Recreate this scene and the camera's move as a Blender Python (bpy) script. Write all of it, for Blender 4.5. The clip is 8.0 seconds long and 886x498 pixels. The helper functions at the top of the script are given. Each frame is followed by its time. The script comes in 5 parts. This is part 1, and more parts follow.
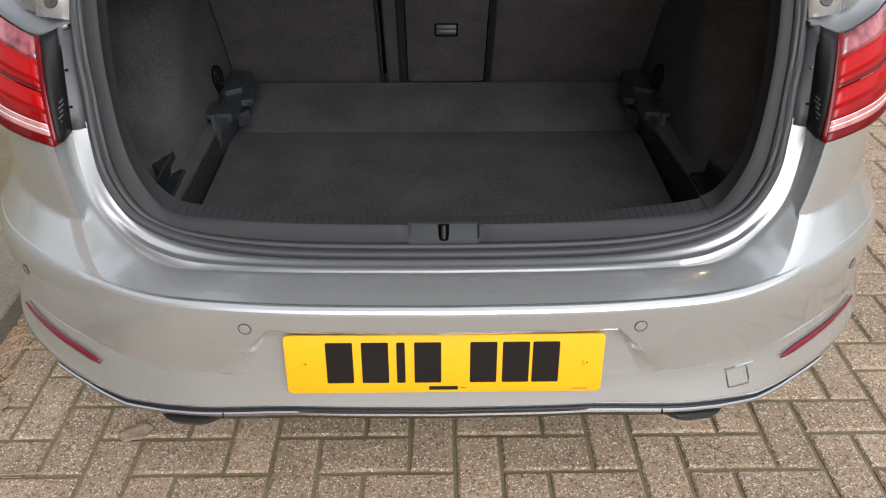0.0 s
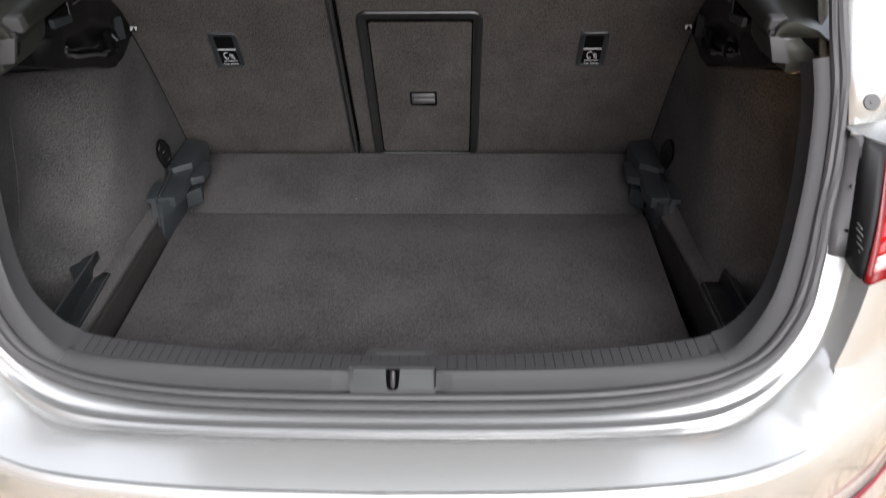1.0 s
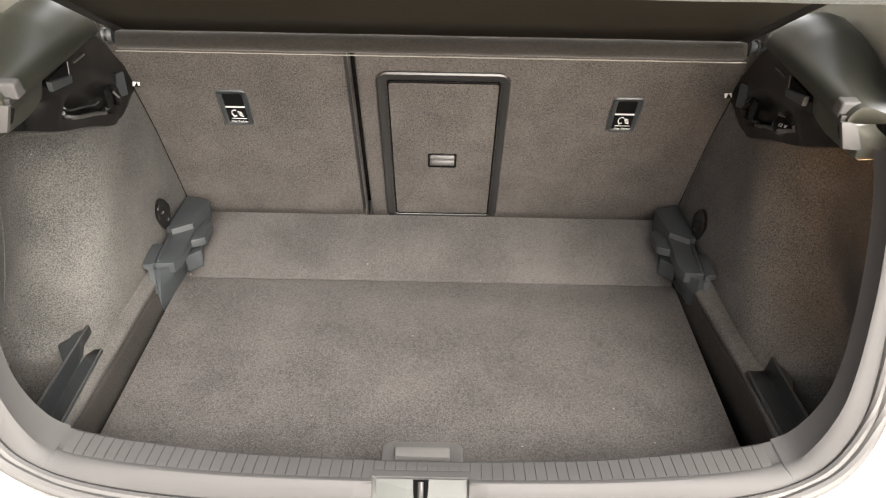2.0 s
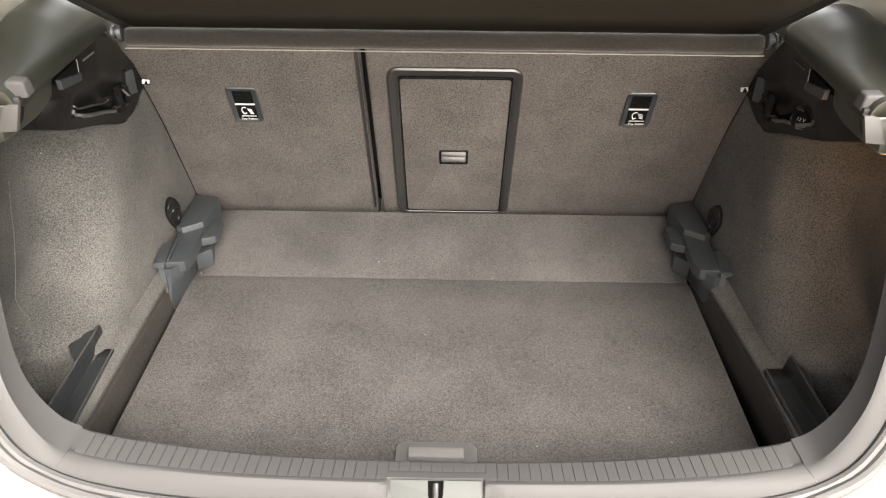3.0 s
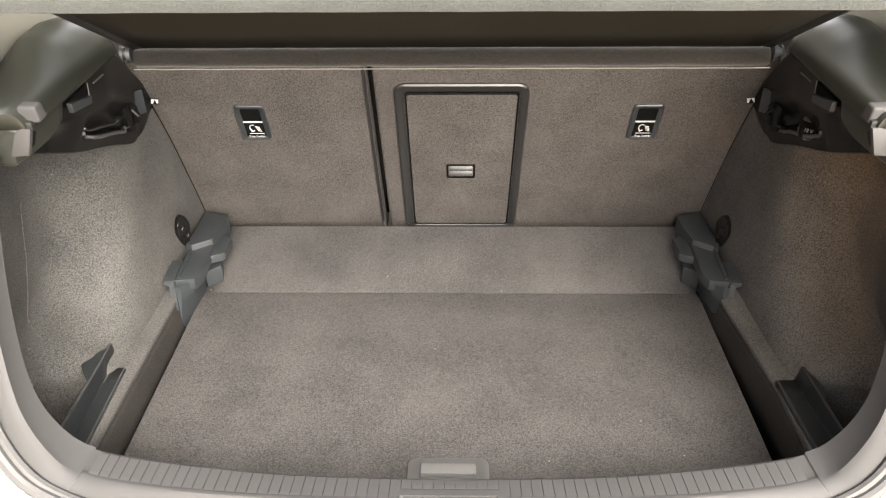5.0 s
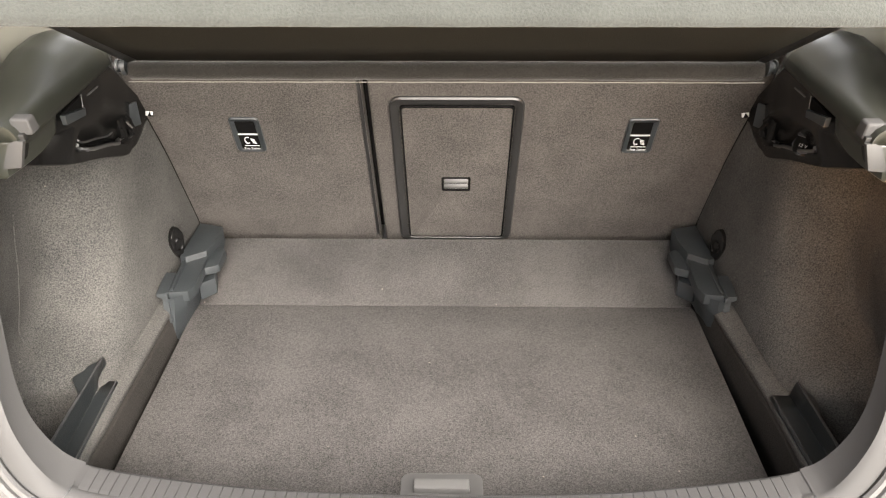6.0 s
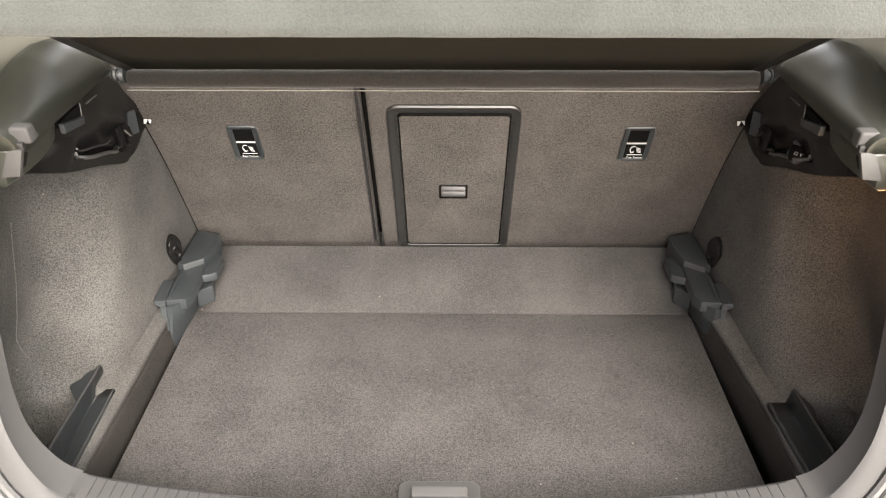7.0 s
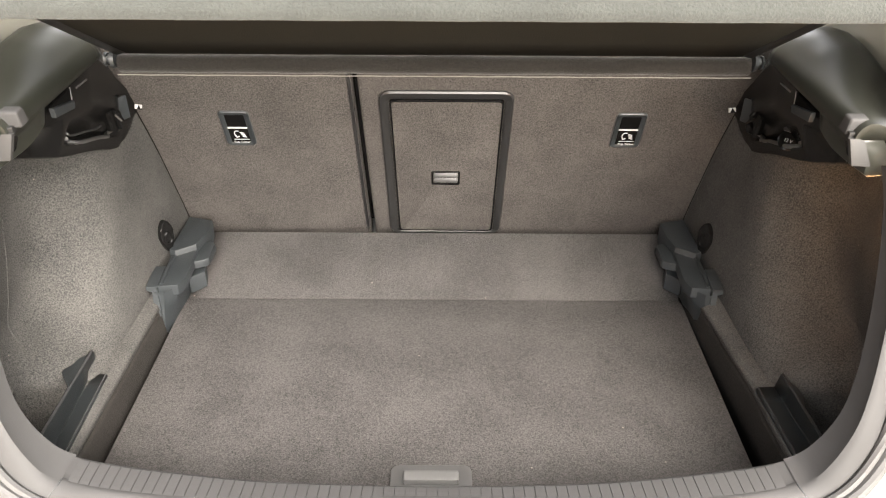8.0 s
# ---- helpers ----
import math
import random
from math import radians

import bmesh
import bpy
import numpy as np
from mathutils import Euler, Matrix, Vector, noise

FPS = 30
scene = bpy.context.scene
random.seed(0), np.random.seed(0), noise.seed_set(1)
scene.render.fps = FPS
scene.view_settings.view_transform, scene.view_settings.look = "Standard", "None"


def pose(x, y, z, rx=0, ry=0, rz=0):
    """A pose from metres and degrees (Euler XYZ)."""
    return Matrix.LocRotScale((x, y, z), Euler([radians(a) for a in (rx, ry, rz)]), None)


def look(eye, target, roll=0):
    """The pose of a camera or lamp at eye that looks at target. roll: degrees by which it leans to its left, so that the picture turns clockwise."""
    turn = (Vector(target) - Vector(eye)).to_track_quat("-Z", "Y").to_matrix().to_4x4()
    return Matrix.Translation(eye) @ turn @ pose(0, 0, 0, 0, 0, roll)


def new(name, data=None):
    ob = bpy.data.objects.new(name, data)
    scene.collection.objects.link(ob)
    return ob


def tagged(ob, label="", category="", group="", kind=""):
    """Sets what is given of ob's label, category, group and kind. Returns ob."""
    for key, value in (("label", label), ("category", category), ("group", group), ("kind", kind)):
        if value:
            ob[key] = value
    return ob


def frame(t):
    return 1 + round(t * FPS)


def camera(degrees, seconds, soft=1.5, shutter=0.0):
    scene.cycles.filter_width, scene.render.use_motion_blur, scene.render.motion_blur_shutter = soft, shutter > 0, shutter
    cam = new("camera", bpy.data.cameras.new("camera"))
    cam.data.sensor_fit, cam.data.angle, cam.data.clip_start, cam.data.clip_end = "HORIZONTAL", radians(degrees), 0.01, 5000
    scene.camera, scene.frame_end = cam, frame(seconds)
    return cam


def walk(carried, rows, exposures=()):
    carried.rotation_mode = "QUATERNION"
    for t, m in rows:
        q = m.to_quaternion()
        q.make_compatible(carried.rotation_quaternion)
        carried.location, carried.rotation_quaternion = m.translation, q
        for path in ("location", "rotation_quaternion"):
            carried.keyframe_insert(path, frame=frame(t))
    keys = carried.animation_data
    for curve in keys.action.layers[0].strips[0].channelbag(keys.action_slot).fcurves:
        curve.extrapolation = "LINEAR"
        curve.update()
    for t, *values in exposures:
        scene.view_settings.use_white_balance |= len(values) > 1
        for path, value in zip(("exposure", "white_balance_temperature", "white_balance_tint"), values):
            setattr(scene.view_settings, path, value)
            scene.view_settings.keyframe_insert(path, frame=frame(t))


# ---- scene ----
cam = camera(61.9, 8.0, soft=1.2, shutter=0.4)
PATH = [
    (0, (-0.014, -0.9, 1.295), (0.01, 0.742, 0.152), 0.1),
    (0.3, (0.008, -0.844, 1.285), (0.011, 0.787, 0.128), -0.2),
    (0.5, (0.041, -0.768, 1.29), (0.028, 0.86, 0.127), -0.4),
    (0.7, (0.068, -0.682, 1.31), (0.049, 0.946, 0.149), -0.4),
    (1, (0.095, -0.587, 1.331), (0.056, 1.062, 0.2), -0.6),
    (1.2, (0.083, -0.539, 1.346), (0.044, 1.125, 0.236), -0.6),
    (1.5, (0.048, -0.491, 1.35), (0.023, 1.191, 0.268), -0.2),
    (1.7, (0.035, -0.475, 1.345), (0.025, 1.216, 0.277), 0.4),
    (2, (0.026, -0.457, 1.345), (0.025, 1.237, 0.281), 1.1),
    (2.2, (0.022, -0.451, 1.341), (0.015, 1.241, 0.274), 1.1),
    (3.3, (0.013, -0.444, 1.339), (-0.01, 1.244, 0.267), 0.4),
    (3.5, (0.008, -0.443, 1.339), (-0.011, 1.245, 0.266), 0.5),
    (4, (0.006, -0.437, 1.341), (-0.014, 1.25, 0.267), 0.1),
    (4.5, (0.005, -0.441, 1.35), (-0.027, 1.251, 0.284), -0.5),
    (4.7, (0.011, -0.441, 1.351), (-0.029, 1.254, 0.289), -0.7),
    (5.8, (0.015, -0.436, 1.351), (-0.014, 1.278, 0.319), -0.2),
    (6, (0.016, -0.435, 1.353), (-0.013, 1.28, 0.324), -0.2),
    (6.5, (0.016, -0.435, 1.356), (-0.014, 1.285, 0.336), -0.2),
    (7, (0.016, -0.437, 1.357), (-0.006, 1.286, 0.343), -0.1),
    (7.5, (0.018, -0.442, 1.359), (0.008, 1.274, 0.331), 0.2),
    (8, (0.017, -0.442, 1.355), (0.015, 1.265, 0.314), 0.3),
]
EXPOSURES = [(0.0, -0.05, 6100, 12), (0.5, 0.2, 6100, 12), (1.0, 0.98, 6250, 13), (1.5, 2.17, 7100, 12), (2.0, 2.68, 7150, 12), (3.5, 2.76, 7150, 12), (8.0, 2.76, 7150, 12)]
walk(cam, [(t, look(eye, target, roll)) for t, eye, target, roll in PATH], EXPOSURES)

# ---------------------------------------------------------------- light
SUN_TURN, SUN_HIGH = 156.0, 42.5     # degrees: bearing from +y towards +x, and elevation
world = bpy.data.worlds.new("sky")
scene.world = world
world.use_nodes = True
wn = world.node_tree
sky = wn.nodes.new("ShaderNodeTexSky")
sky.sky_type = "NISHITA"
sky.sun_disc = False
sky.sun_elevation = radians(SUN_HIGH)
sky.sun_rotation = radians(SUN_TURN)
sky.dust_density = 4.0
pale = wn.nodes.new("ShaderNodeHueSaturation")
pale.inputs["Saturation"].default_value = 0.24
back = wn.nodes["Background"]
back.inputs["Strength"].default_value = 0.32
wn.links.new(sky.outputs[0], pale.inputs["Color"])
wn.links.new(pale.outputs[0], back.inputs["Color"])
sun_data = bpy.data.lights.new("sun", "SUN")
sun_data.energy, sun_data.angle, sun_data.color = 0.55, radians(42), (1.0, 0.96, 0.90)
sun = new("sun", sun_data)
sun_at = Vector((math.sin(radians(SUN_TURN)) * math.cos(radians(SUN_HIGH)), math.cos(radians(SUN_TURN)) * math.cos(radians(SUN_HIGH)), math.sin(radians(SUN_HIGH))))
sun.matrix_world = look(sun_at * 30, (0, 0, 0))


# small boot lamp in the side panel, behind the opening's edge
LAMP_AT = Vector((0.634, 0.428, 0.868))
lamp_data = bpy.data.lights.new("boot_lamp", "AREA")
lamp_data.shape, lamp_data.size, lamp_data.size_y = "RECTANGLE", 0.045, 0.020
lamp_data.energy, lamp_data.color, lamp_data.spread = 0.36, (1.0, 0.48, 0.24), radians(110)
boot_light = new("boot_light", lamp_data)
boot_light.matrix_world = look(LAMP_AT, LAMP_AT + Vector((0.05, 1.0, -0.38)))


# ---------------------------------------------------------------- materials
def material(name, low, high, rough=0.5, metal=0.0, fine=300.0, coarse=8.0, mix=0.5, bump=0.0, coat=0.0, sheen=0.0, spec=0.5, per_object=0.0, spread=0.17):
    """Two colours mingled by a fine and a coarse noise, with relief from the fine one."""
    m = bpy.data.materials.new(name)
    m.use_nodes = True
    n, link = m.node_tree.nodes, m.node_tree.links.new
    bsdf = n["Principled BSDF"]
    where = n.new("ShaderNodeTexCoord")
    grain, stain = n.new("ShaderNodeTexNoise"), n.new("ShaderNodeTexNoise")
    grain.inputs["Scale"].default_value, grain.inputs["Detail"].default_value = fine, 3.0
    stain.inputs["Scale"].default_value, stain.inputs["Detail"].default_value = coarse, 4.0
    spot = where.outputs["Object"]
    if per_object:
        info, add = n.new("ShaderNodeObjectInfo"), n.new("ShaderNodeVectorMath")
        add.operation = "MULTIPLY_ADD"
        add.inputs[1].default_value = (7.1, 5.3, 3.7)
        link(info.outputs["Random"], add.inputs[0])
        link(spot, add.inputs[2])
        spot = add.outputs[0]
    link(spot, grain.inputs["Vector"])
    link(spot, stain.inputs["Vector"])
    both = n.new("ShaderNodeMix")
    both.data_type = "FLOAT"
    both.inputs["Factor"].default_value = mix
    link(stain.outputs["Fac"], both.inputs["A"])
    link(grain.outputs["Fac"], both.inputs["B"])
    ramp = n.new("ShaderNodeValToRGB")
    ramp.color_ramp.elements[0].position, ramp.color_ramp.elements[1].position = 0.5 - spread, 0.5 + spread
    ramp.color_ramp.elements[0].color, ramp.color_ramp.elements[1].color = (*low, 1), (*high, 1)
    link(both.outputs["Result"], ramp.inputs["Fac"])
    colour = ramp.outputs["Color"]
    if per_object:
        shade = n.new("ShaderNodeHueSaturation")
        span = n.new("ShaderNodeMapRange")
        span.inputs["To Min"].default_value, span.inputs["To Max"].default_value = 1 - per_object, 1 + per_object
        link(info.outputs["Random"], span.inputs["Value"])
        link(span.outputs["Result"], shade.inputs["Value"])
        link(colour, shade.inputs["Color"])
        colour = shade.outputs["Color"]
    link(colour, bsdf.inputs["Base Color"])
    bsdf.inputs["Roughness"].default_value = rough
    bsdf.inputs["Metallic"].default_value = metal
    bsdf.inputs["Coat Weight"].default_value = coat
    bsdf.inputs["Coat Roughness"].default_value = 0.04
    bsdf.inputs["Sheen Weight"].default_value = sheen
    bsdf.inputs["Sheen Roughness"].default_value = 0.5
    bsdf.inputs["Specular IOR Level"].default_value = spec
    if bump:
        b = n.new("ShaderNodeBump")
        b.inputs["Strength"].default_value, b.inputs["Distance"].default_value = min(1.0, bump), 0.0015
        link(grain.outputs["Fac"], b.inputs["Height"])
        link(b.outputs["Normal"], bsdf.inputs["Normal"])
    return m


def grey(v, r=1.0, g=1.0, b=1.0):
    return (v * r, v * g, v * b)


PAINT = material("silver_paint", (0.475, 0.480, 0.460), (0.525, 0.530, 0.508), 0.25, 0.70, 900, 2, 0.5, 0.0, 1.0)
# same silver paint, colour darkened to tone down light on the shut faces
PAINT_TONED = material("silver_paint_toned", (0.29, 0.294, 0.287), (0.33, 0.334, 0.326), 0.40, 0.75, 900, 3, 0.5, 0.0, 0.3)
SIDE_CARPET = material("side_carpet", grey(0.0138), grey(0.0580, 1, 0.97, 0.91), 0.85, 0, 430, 11, 0.76, 0.8, 0, 0.0, 0.2, spread=0.145)
LEDGE_DARK = material("ledge_dark", (0.0080, 0.0072, 0.0064), (0.0205, 0.0188, 0.0170), 0.95, 0, 380, 14, 0.7, 0.8, 0, 0.0, 0.15, spread=0.15)
FLOOR_CARPET = material("floor_carpet", (0.0118, 0.0111, 0.0108), (0.0472, 0.0445, 0.0434), 0.9, 0, 500, 9, 0.76, 0.7, 0, 0.0, 0.2, spread=0.145)
SEAT_CARPET = material("seat_carpet", (0.0184, 0.0168, 0.0156), (0.0692, 0.0631, 0.0584), 0.9, 0, 430, 12, 0.78, 0.7, 0, 0.0, 0.2, spread=0.145)
SHELF_CARPET = material("shelf_carpet", (0.0062, 0.0056, 0.0048), (0.0175, 0.0157, 0.0137), 0.9, 0, 480, 6, 0.75, 0.8, 0, 0.15, 0.2, spread=0.15)
TAB_PALE = material("pale_tab", (0.075, 0.080, 0.070), (0.09, 0.095, 0.084), 0.6, 0, 300, 40, 0.5)
WELT = material("pale_welt", (0.12, 0.115, 0.105), (0.18, 0.172, 0.158), 0.6, 0, 300, 40, 0.5)
SHELF_UNDER = material("shelf_underside", (0.0104, 0.0095, 0.0067), (0.0156, 0.0142, 0.0100), 0.9, 0, 420, 6, 0.6, 0.4, 0, 0.0, 0.15)
LIP_FELT = material("lip_felt", (0.0170, 0.0190, 0.0176), (0.0285, 0.0318, 0.0295), 0.9, 0, 420, 14, 0.6, 0.5, 0, 0.2, 0.2, spread=0.17)
TRIM_GREY = material("grey_trim", grey(0.0285, 1, 1, 1.01), grey(0.034, 1, 1, 1.01), 0.62, 0, 1200, 5, 0.5, 0.12, 0, 0, 0.15)
GROOVE_BLACK = material("groove_plastic", grey(0.020), grey(0.028), 0.5, 0, 900, 6, 0.5, 0.1, 0, 0, 0.4)
TRIM_BLACK = material("black_trim", grey(0.008), grey(0.011), 0.40, 0, 1500, 6, 0.5, 0.12, 0, 0, 0.5)
# one black plastic in two colours: tray darkened as shaded, rail lightened as lit
TRAY_SHADED = material("black_plastic_shaded", grey(0.0028), grey(0.0040), 0.24, 0, 1500, 6, 0.5, 0.1, 0, 0, 0.26)
RAIL_LIT = material("black_plastic_lit", (0.0105, 0.0114, 0.0092), (0.0135, 0.0146, 0.0118), 0.36, 0, 1500, 6, 0.5, 0.12, 0, 0, 0.5)
TRAY_GREY = material("corner_tray_plastic", (0.009, 0.0105, 0.0112), (0.012, 0.014, 0.015), 0.34, 0, 1200, 9, 0.5, 0.12, 0, 0, 0.4)
SLOT_SHADE = material("slot_shade", grey(0.0015), grey(0.002), 0.8, 0, 200, 6, 0.5, 0, 0, 0, 0.0)
PLATE_GREY = material("striker_plate_grey", (0.025, 0.0275, 0.0265), (0.029, 0.032, 0.031), 0.6, 0, 1200, 6, 0.5, 0.1, 0, 0, 0.2)
GRIP_GREY = material("grip_plastic", grey(0.040), grey(0.048), 0.5, 0, 1200, 6, 0.5, 0.1)
BAR_GREY = material("grip_bar_plastic", grey(0.062), grey(0.072), 0.5, 0, 1200, 6, 0.5, 0.1)
FRAME_BLACK = material("satin_frame", grey(0.011), grey(0.014), 0.30, 0, 1500, 6, 0.5, 0.1, 0, 0, 0.6)
# rim colour lightened to carry the highlight along the tray's lip
RIM_LIGHTENED = material("satin_rim_lightened", grey(0.026), grey(0.032), 0.34, 0, 900, 6, 0.5, 0, 1.0, 0, 0.8)
SUPPORT = material("support_plastic", (0.013, 0.0155, 0.017), (0.017, 0.020, 0.022), 0.42, 0, 1200, 6, 0.5, 0.12, 0, 0, 0.5)
GLOSS_BLACK = material("gloss_black", grey(0.003), grey(0.005), 0.15, 0, 900, 6, 0.5, 0, 0, 0, 0.25)
RUBBER = material("rubber", grey(0.020), grey(0.028), 0.6, 0, 700, 6, 0.5, 0.1)
CHROME = material("chrome", grey(0.7), grey(0.78), 0.12, 1.0, 500, 5, 0.5)
METAL = material("bare_metal", grey(0.42), grey(0.5), 0.35, 1.0, 300, 5, 0.5)
STEEL_DARK = material("steel_shaded", grey(0.008), grey(0.018), 0.5, 0.3, 300, 5, 0.5)
PLATE_YELLOW = material("plate_yellow", (0.70, 0.335, 0.0), (0.73, 0.36, 0.002), 0.35, 0, 300, 5, 0.5)
PLATE_BLACK = material("plate_black", (0.010, 0.008, 0.006), (0.014, 0.011, 0.009), 0.55, 0, 300, 5, 0.5, 0, 0, 0, 0.15)
RED = material("red_lens", (0.27, 0.0016, 0.0016), (0.34, 0.0026, 0.0024), 0.30, 0, 40, 9, 0.3, 0, 0.25, 0, 0.05)
RED_DARK = material("dark_red_lens", (0.085, 0.001, 0.0015), (0.12, 0.0015, 0.002), 0.25, 0, 40, 9, 0.3, 0, 0.25, 0, 0.05)
RED_MID = material("shaded_red_lens", (0.15, 0.0012, 0.0015), (0.27, 0.002, 0.002), 0.28, 0, 40, 14, 0.2, 0, 0.25, 0, 0.05)
LENS_LINE = material("bright_lens_line", (0.62, 0.50, 0.48), (0.72, 0.62, 0.60), 0.2, 0, 60, 18, 0.3, 0, 0.5)
CLEAR = material("clear_lens", (0.26, 0.075, 0.07), (0.46, 0.22, 0.20), 0.25, 0, 40, 25, 0.3, 0, 0.4, 0, 0.2)
# pale pink streaks paint reflected sky and branches into the red lens colour
LENS_TOP_SKY = material("upper_lens_sky", (0.10, 0.004, 0.006), (0.34, 0.085, 0.095), 0.20, 0, 60, 26, 0.35, 0, 1.0, 0, 0.3, spread=0.12)
FLANGE_GREY = material("grey_plastic_flange", grey(0.055, 1, 1, 1.03), grey(0.07, 1, 1, 1.03), 0.5, 0, 900, 6, 0.5, 0.1)
PALE_MARK = material("moulded_mark", grey(0.09), grey(0.12), 0.5, 0, 900, 6, 0.5)
LAMP_BLACK = material("black_lamp_flank", grey(0.006), grey(0.009), 0.6, 0, 900, 6, 0.5, 0.1, 0, 0, 0.2)
PALE_CLIP = material("pale_grey_clip", grey(0.017), grey(0.021), 0.55, 0, 900, 6, 0.5, 0.1)
REFLECTOR = material("reflector_red", (0.10, 0.002, 0.009), (0.16, 0.005, 0.016), 0.25, 0, 600, 5, 0.5, 0, 0.4, 0, 0.3)
WHITE_PRINT = material("white_print", grey(0.34), grey(0.40), 0.5, 0, 300, 5, 0.5)
PILLAR_TRIM = material("pillar_trim", (0.15, 0.146, 0.124), (0.175, 0.17, 0.145), 0.6, 0, 900, 6, 0.5, 0.1)
CONCRETE = material("concrete", (0.11, 0.090, 0.065), (0.235, 0.200, 0.150), 0.9, 0, 160, 5, 0.6, 0.8)
SHADE_WALL_BROWN = material("shade_wall_brown", (0.15, 0.090, 0.060), (0.25, 0.155, 0.105), 0.9, 0, 60, 3, 0.5, 0.6)
SAND = material("joint_sand", (0.080, 0.070, 0.031), (0.195, 0.155, 0.085), 0.95, 0, 240, 6, 0.5, 0.8)
STRAW = material("straw", (0.20, 0.125, 0.066), (0.34, 0.235, 0.14), 0.8, 0, 200, 9, 0.5, 0.3, 0, 0, 0.5, 0.25)
DRY_LEAF = material("dry_leaf", (0.17, 0.115, 0.075), (0.31, 0.235, 0.165), 0.8, 0, 120, 20, 0.5, 0.5)
DARK = material("underbody", grey(0.012), grey(0.02), 0.8, 0, 60, 5, 0.5, 0.2)


def paver_material():
    """Exposed-aggregate block: brown-grey mortar with pale and dark chips."""
    m = material("paver", (0.210, 0.150, 0.094), (0.335, 0.252, 0.168), 0.9, 0, 90, 9, 0.5, 0.0, 0, 0, 0.4, 0.14)
    n, link = m.node_tree.nodes, m.node_tree.links.new
    bsdf = n["Principled BSDF"]
    base = bsdf.inputs["Base Color"].links[0].from_socket
    spot = n["Noise Texture"].inputs["Vector"].links[0].from_socket
    chips = n.new("ShaderNodeTexVoronoi")
    chips.inputs["Scale"].default_value = 225
    chips.inputs["Randomness"].default_value = 1.0
    link(spot, chips.inputs["Vector"])
    cell = n.new("ShaderNodeSeparateColor")
    link(chips.outputs["Color"], cell.inputs["Color"])
    pale_chip = n.new("ShaderNodeValToRGB")
    pale_chip.color_ramp.interpolation = "LINEAR"
    pale_chip.color_ramp.elements[0].position, pale_chip.color_ramp.elements[1].position = 0.64, 0.78
    pale_chip.color_ramp.elements[0].color, pale_chip.color_ramp.elements[1].color = (0, 0, 0, 1), (1, 1, 1, 1)
    link(cell.outputs["Red"], pale_chip.inputs["Fac"])
    near = n.new("ShaderNodeMapRange")
    near.inputs["From Min"].default_value, near.inputs["From Max"].default_value = 0.55, 0.25
    link(chips.outputs["Distance"], near.inputs["Value"])
    both = n.new("ShaderNodeMath")
    both.operation = "MULTIPLY"
    link(pale_chip.outputs["Color"], both.inputs[0])
    link(near.outputs["Result"], both.inputs[1])
    mixed = n.new("ShaderNodeMix")
    mixed.data_type = "RGBA"
    link(both.outputs[0], mixed.inputs["Factor"])
    link(base, mixed.inputs["A"])
    mixed.inputs["B"].default_value = (0.60, 0.53, 0.43, 1)
    dark = n.new("ShaderNodeMix")
    dark.data_type = "RGBA"
    dark.blend_type = "MULTIPLY"
    low = n.new("ShaderNodeValToRGB")
    low.color_ramp.elements[0].position, low.color_ramp.elements[1].position = 0.1, 0.3
    low.color_ramp.elements[0].color, low.color_ramp.elements[1].color = (0.55, 0.5, 0.46, 1), (1, 1, 1, 1)
    link(cell.outputs["Green"], low.inputs["Fac"])
    dark.inputs["Factor"].default_value = 1.0
    link(mixed.outputs["Result"], dark.inputs["A"])
    link(low.outputs["Color"], dark.inputs["B"])
    link(dark.outputs["Result"], bsdf.inputs["Base Color"])
    b = n.new("ShaderNodeBump")
    b.inputs["Strength"].default_value, b.inputs["Distance"].default_value = 0.7, 0.003
    link(chips.outputs["Distance"], b.inputs["Height"])
    b.invert = True
    link(b.outputs["Normal"], bsdf.inputs["Normal"])
    return m


PAVER = paver_material()


def add_lint(m, scale, share):
    """Sparse pale specks of lint caught in a carpet."""
    n, link = m.node_tree.nodes, m.node_tree.links.new
    bsdf = n["Principled BSDF"]
    base = bsdf.inputs["Base Color"].links[0].from_socket
    cells = n.new("ShaderNodeTexVoronoi")
    cells.inputs["Scale"].default_value = scale
    link(n["Texture Coordinate"].outputs["Object"], cells.inputs["Vector"])
    pick, near, both = n.new("ShaderNodeSeparateColor"), n.new("ShaderNodeMapRange"), n.new("ShaderNodeMath")
    link(cells.outputs["Color"], pick.inputs["Color"])
    near.inputs["From Min"].default_value, near.inputs["From Max"].default_value = 0.075, 0.03
    link(cells.outputs["Distance"], near.inputs["Value"])
    few = n.new("ShaderNodeMath")
    few.operation, few.inputs[1].default_value = "GREATER_THAN", 1 - share
    link(pick.outputs["Red"], few.inputs[0])
    both.operation = "MULTIPLY"
    link(few.outputs[0], both.inputs[0])
    link(near.outputs["Result"], both.inputs[1])
    mixed = n.new("ShaderNodeMix")
    mixed.data_type = "RGBA"
    link(both.outputs[0], mixed.inputs["Factor"])
    link(base, mixed.inputs["A"])
    mixed.inputs["B"].default_value = (0.11, 0.10, 0.088, 1)
    link(mixed.outputs["Result"], bsdf.inputs["Base Color"])


add_lint(FLOOR_CARPET, 38, 0.09)
add_lint(SIDE_CARPET, 38, 0.12)
LAMP_LENS = material("lamp_lens", (0.7, 0.62, 0.5), (0.8, 0.72, 0.6), 0.3, 0, 300, 20, 0.5)
LAMP_LENS.node_tree.nodes["Principled BSDF"].inputs["Emission Color"].default_value = (1.0, 0.60, 0.32, 1)
LAMP_LENS.node_tree.nodes["Principled BSDF"].inputs["Emission Strength"].default_value = 40.0
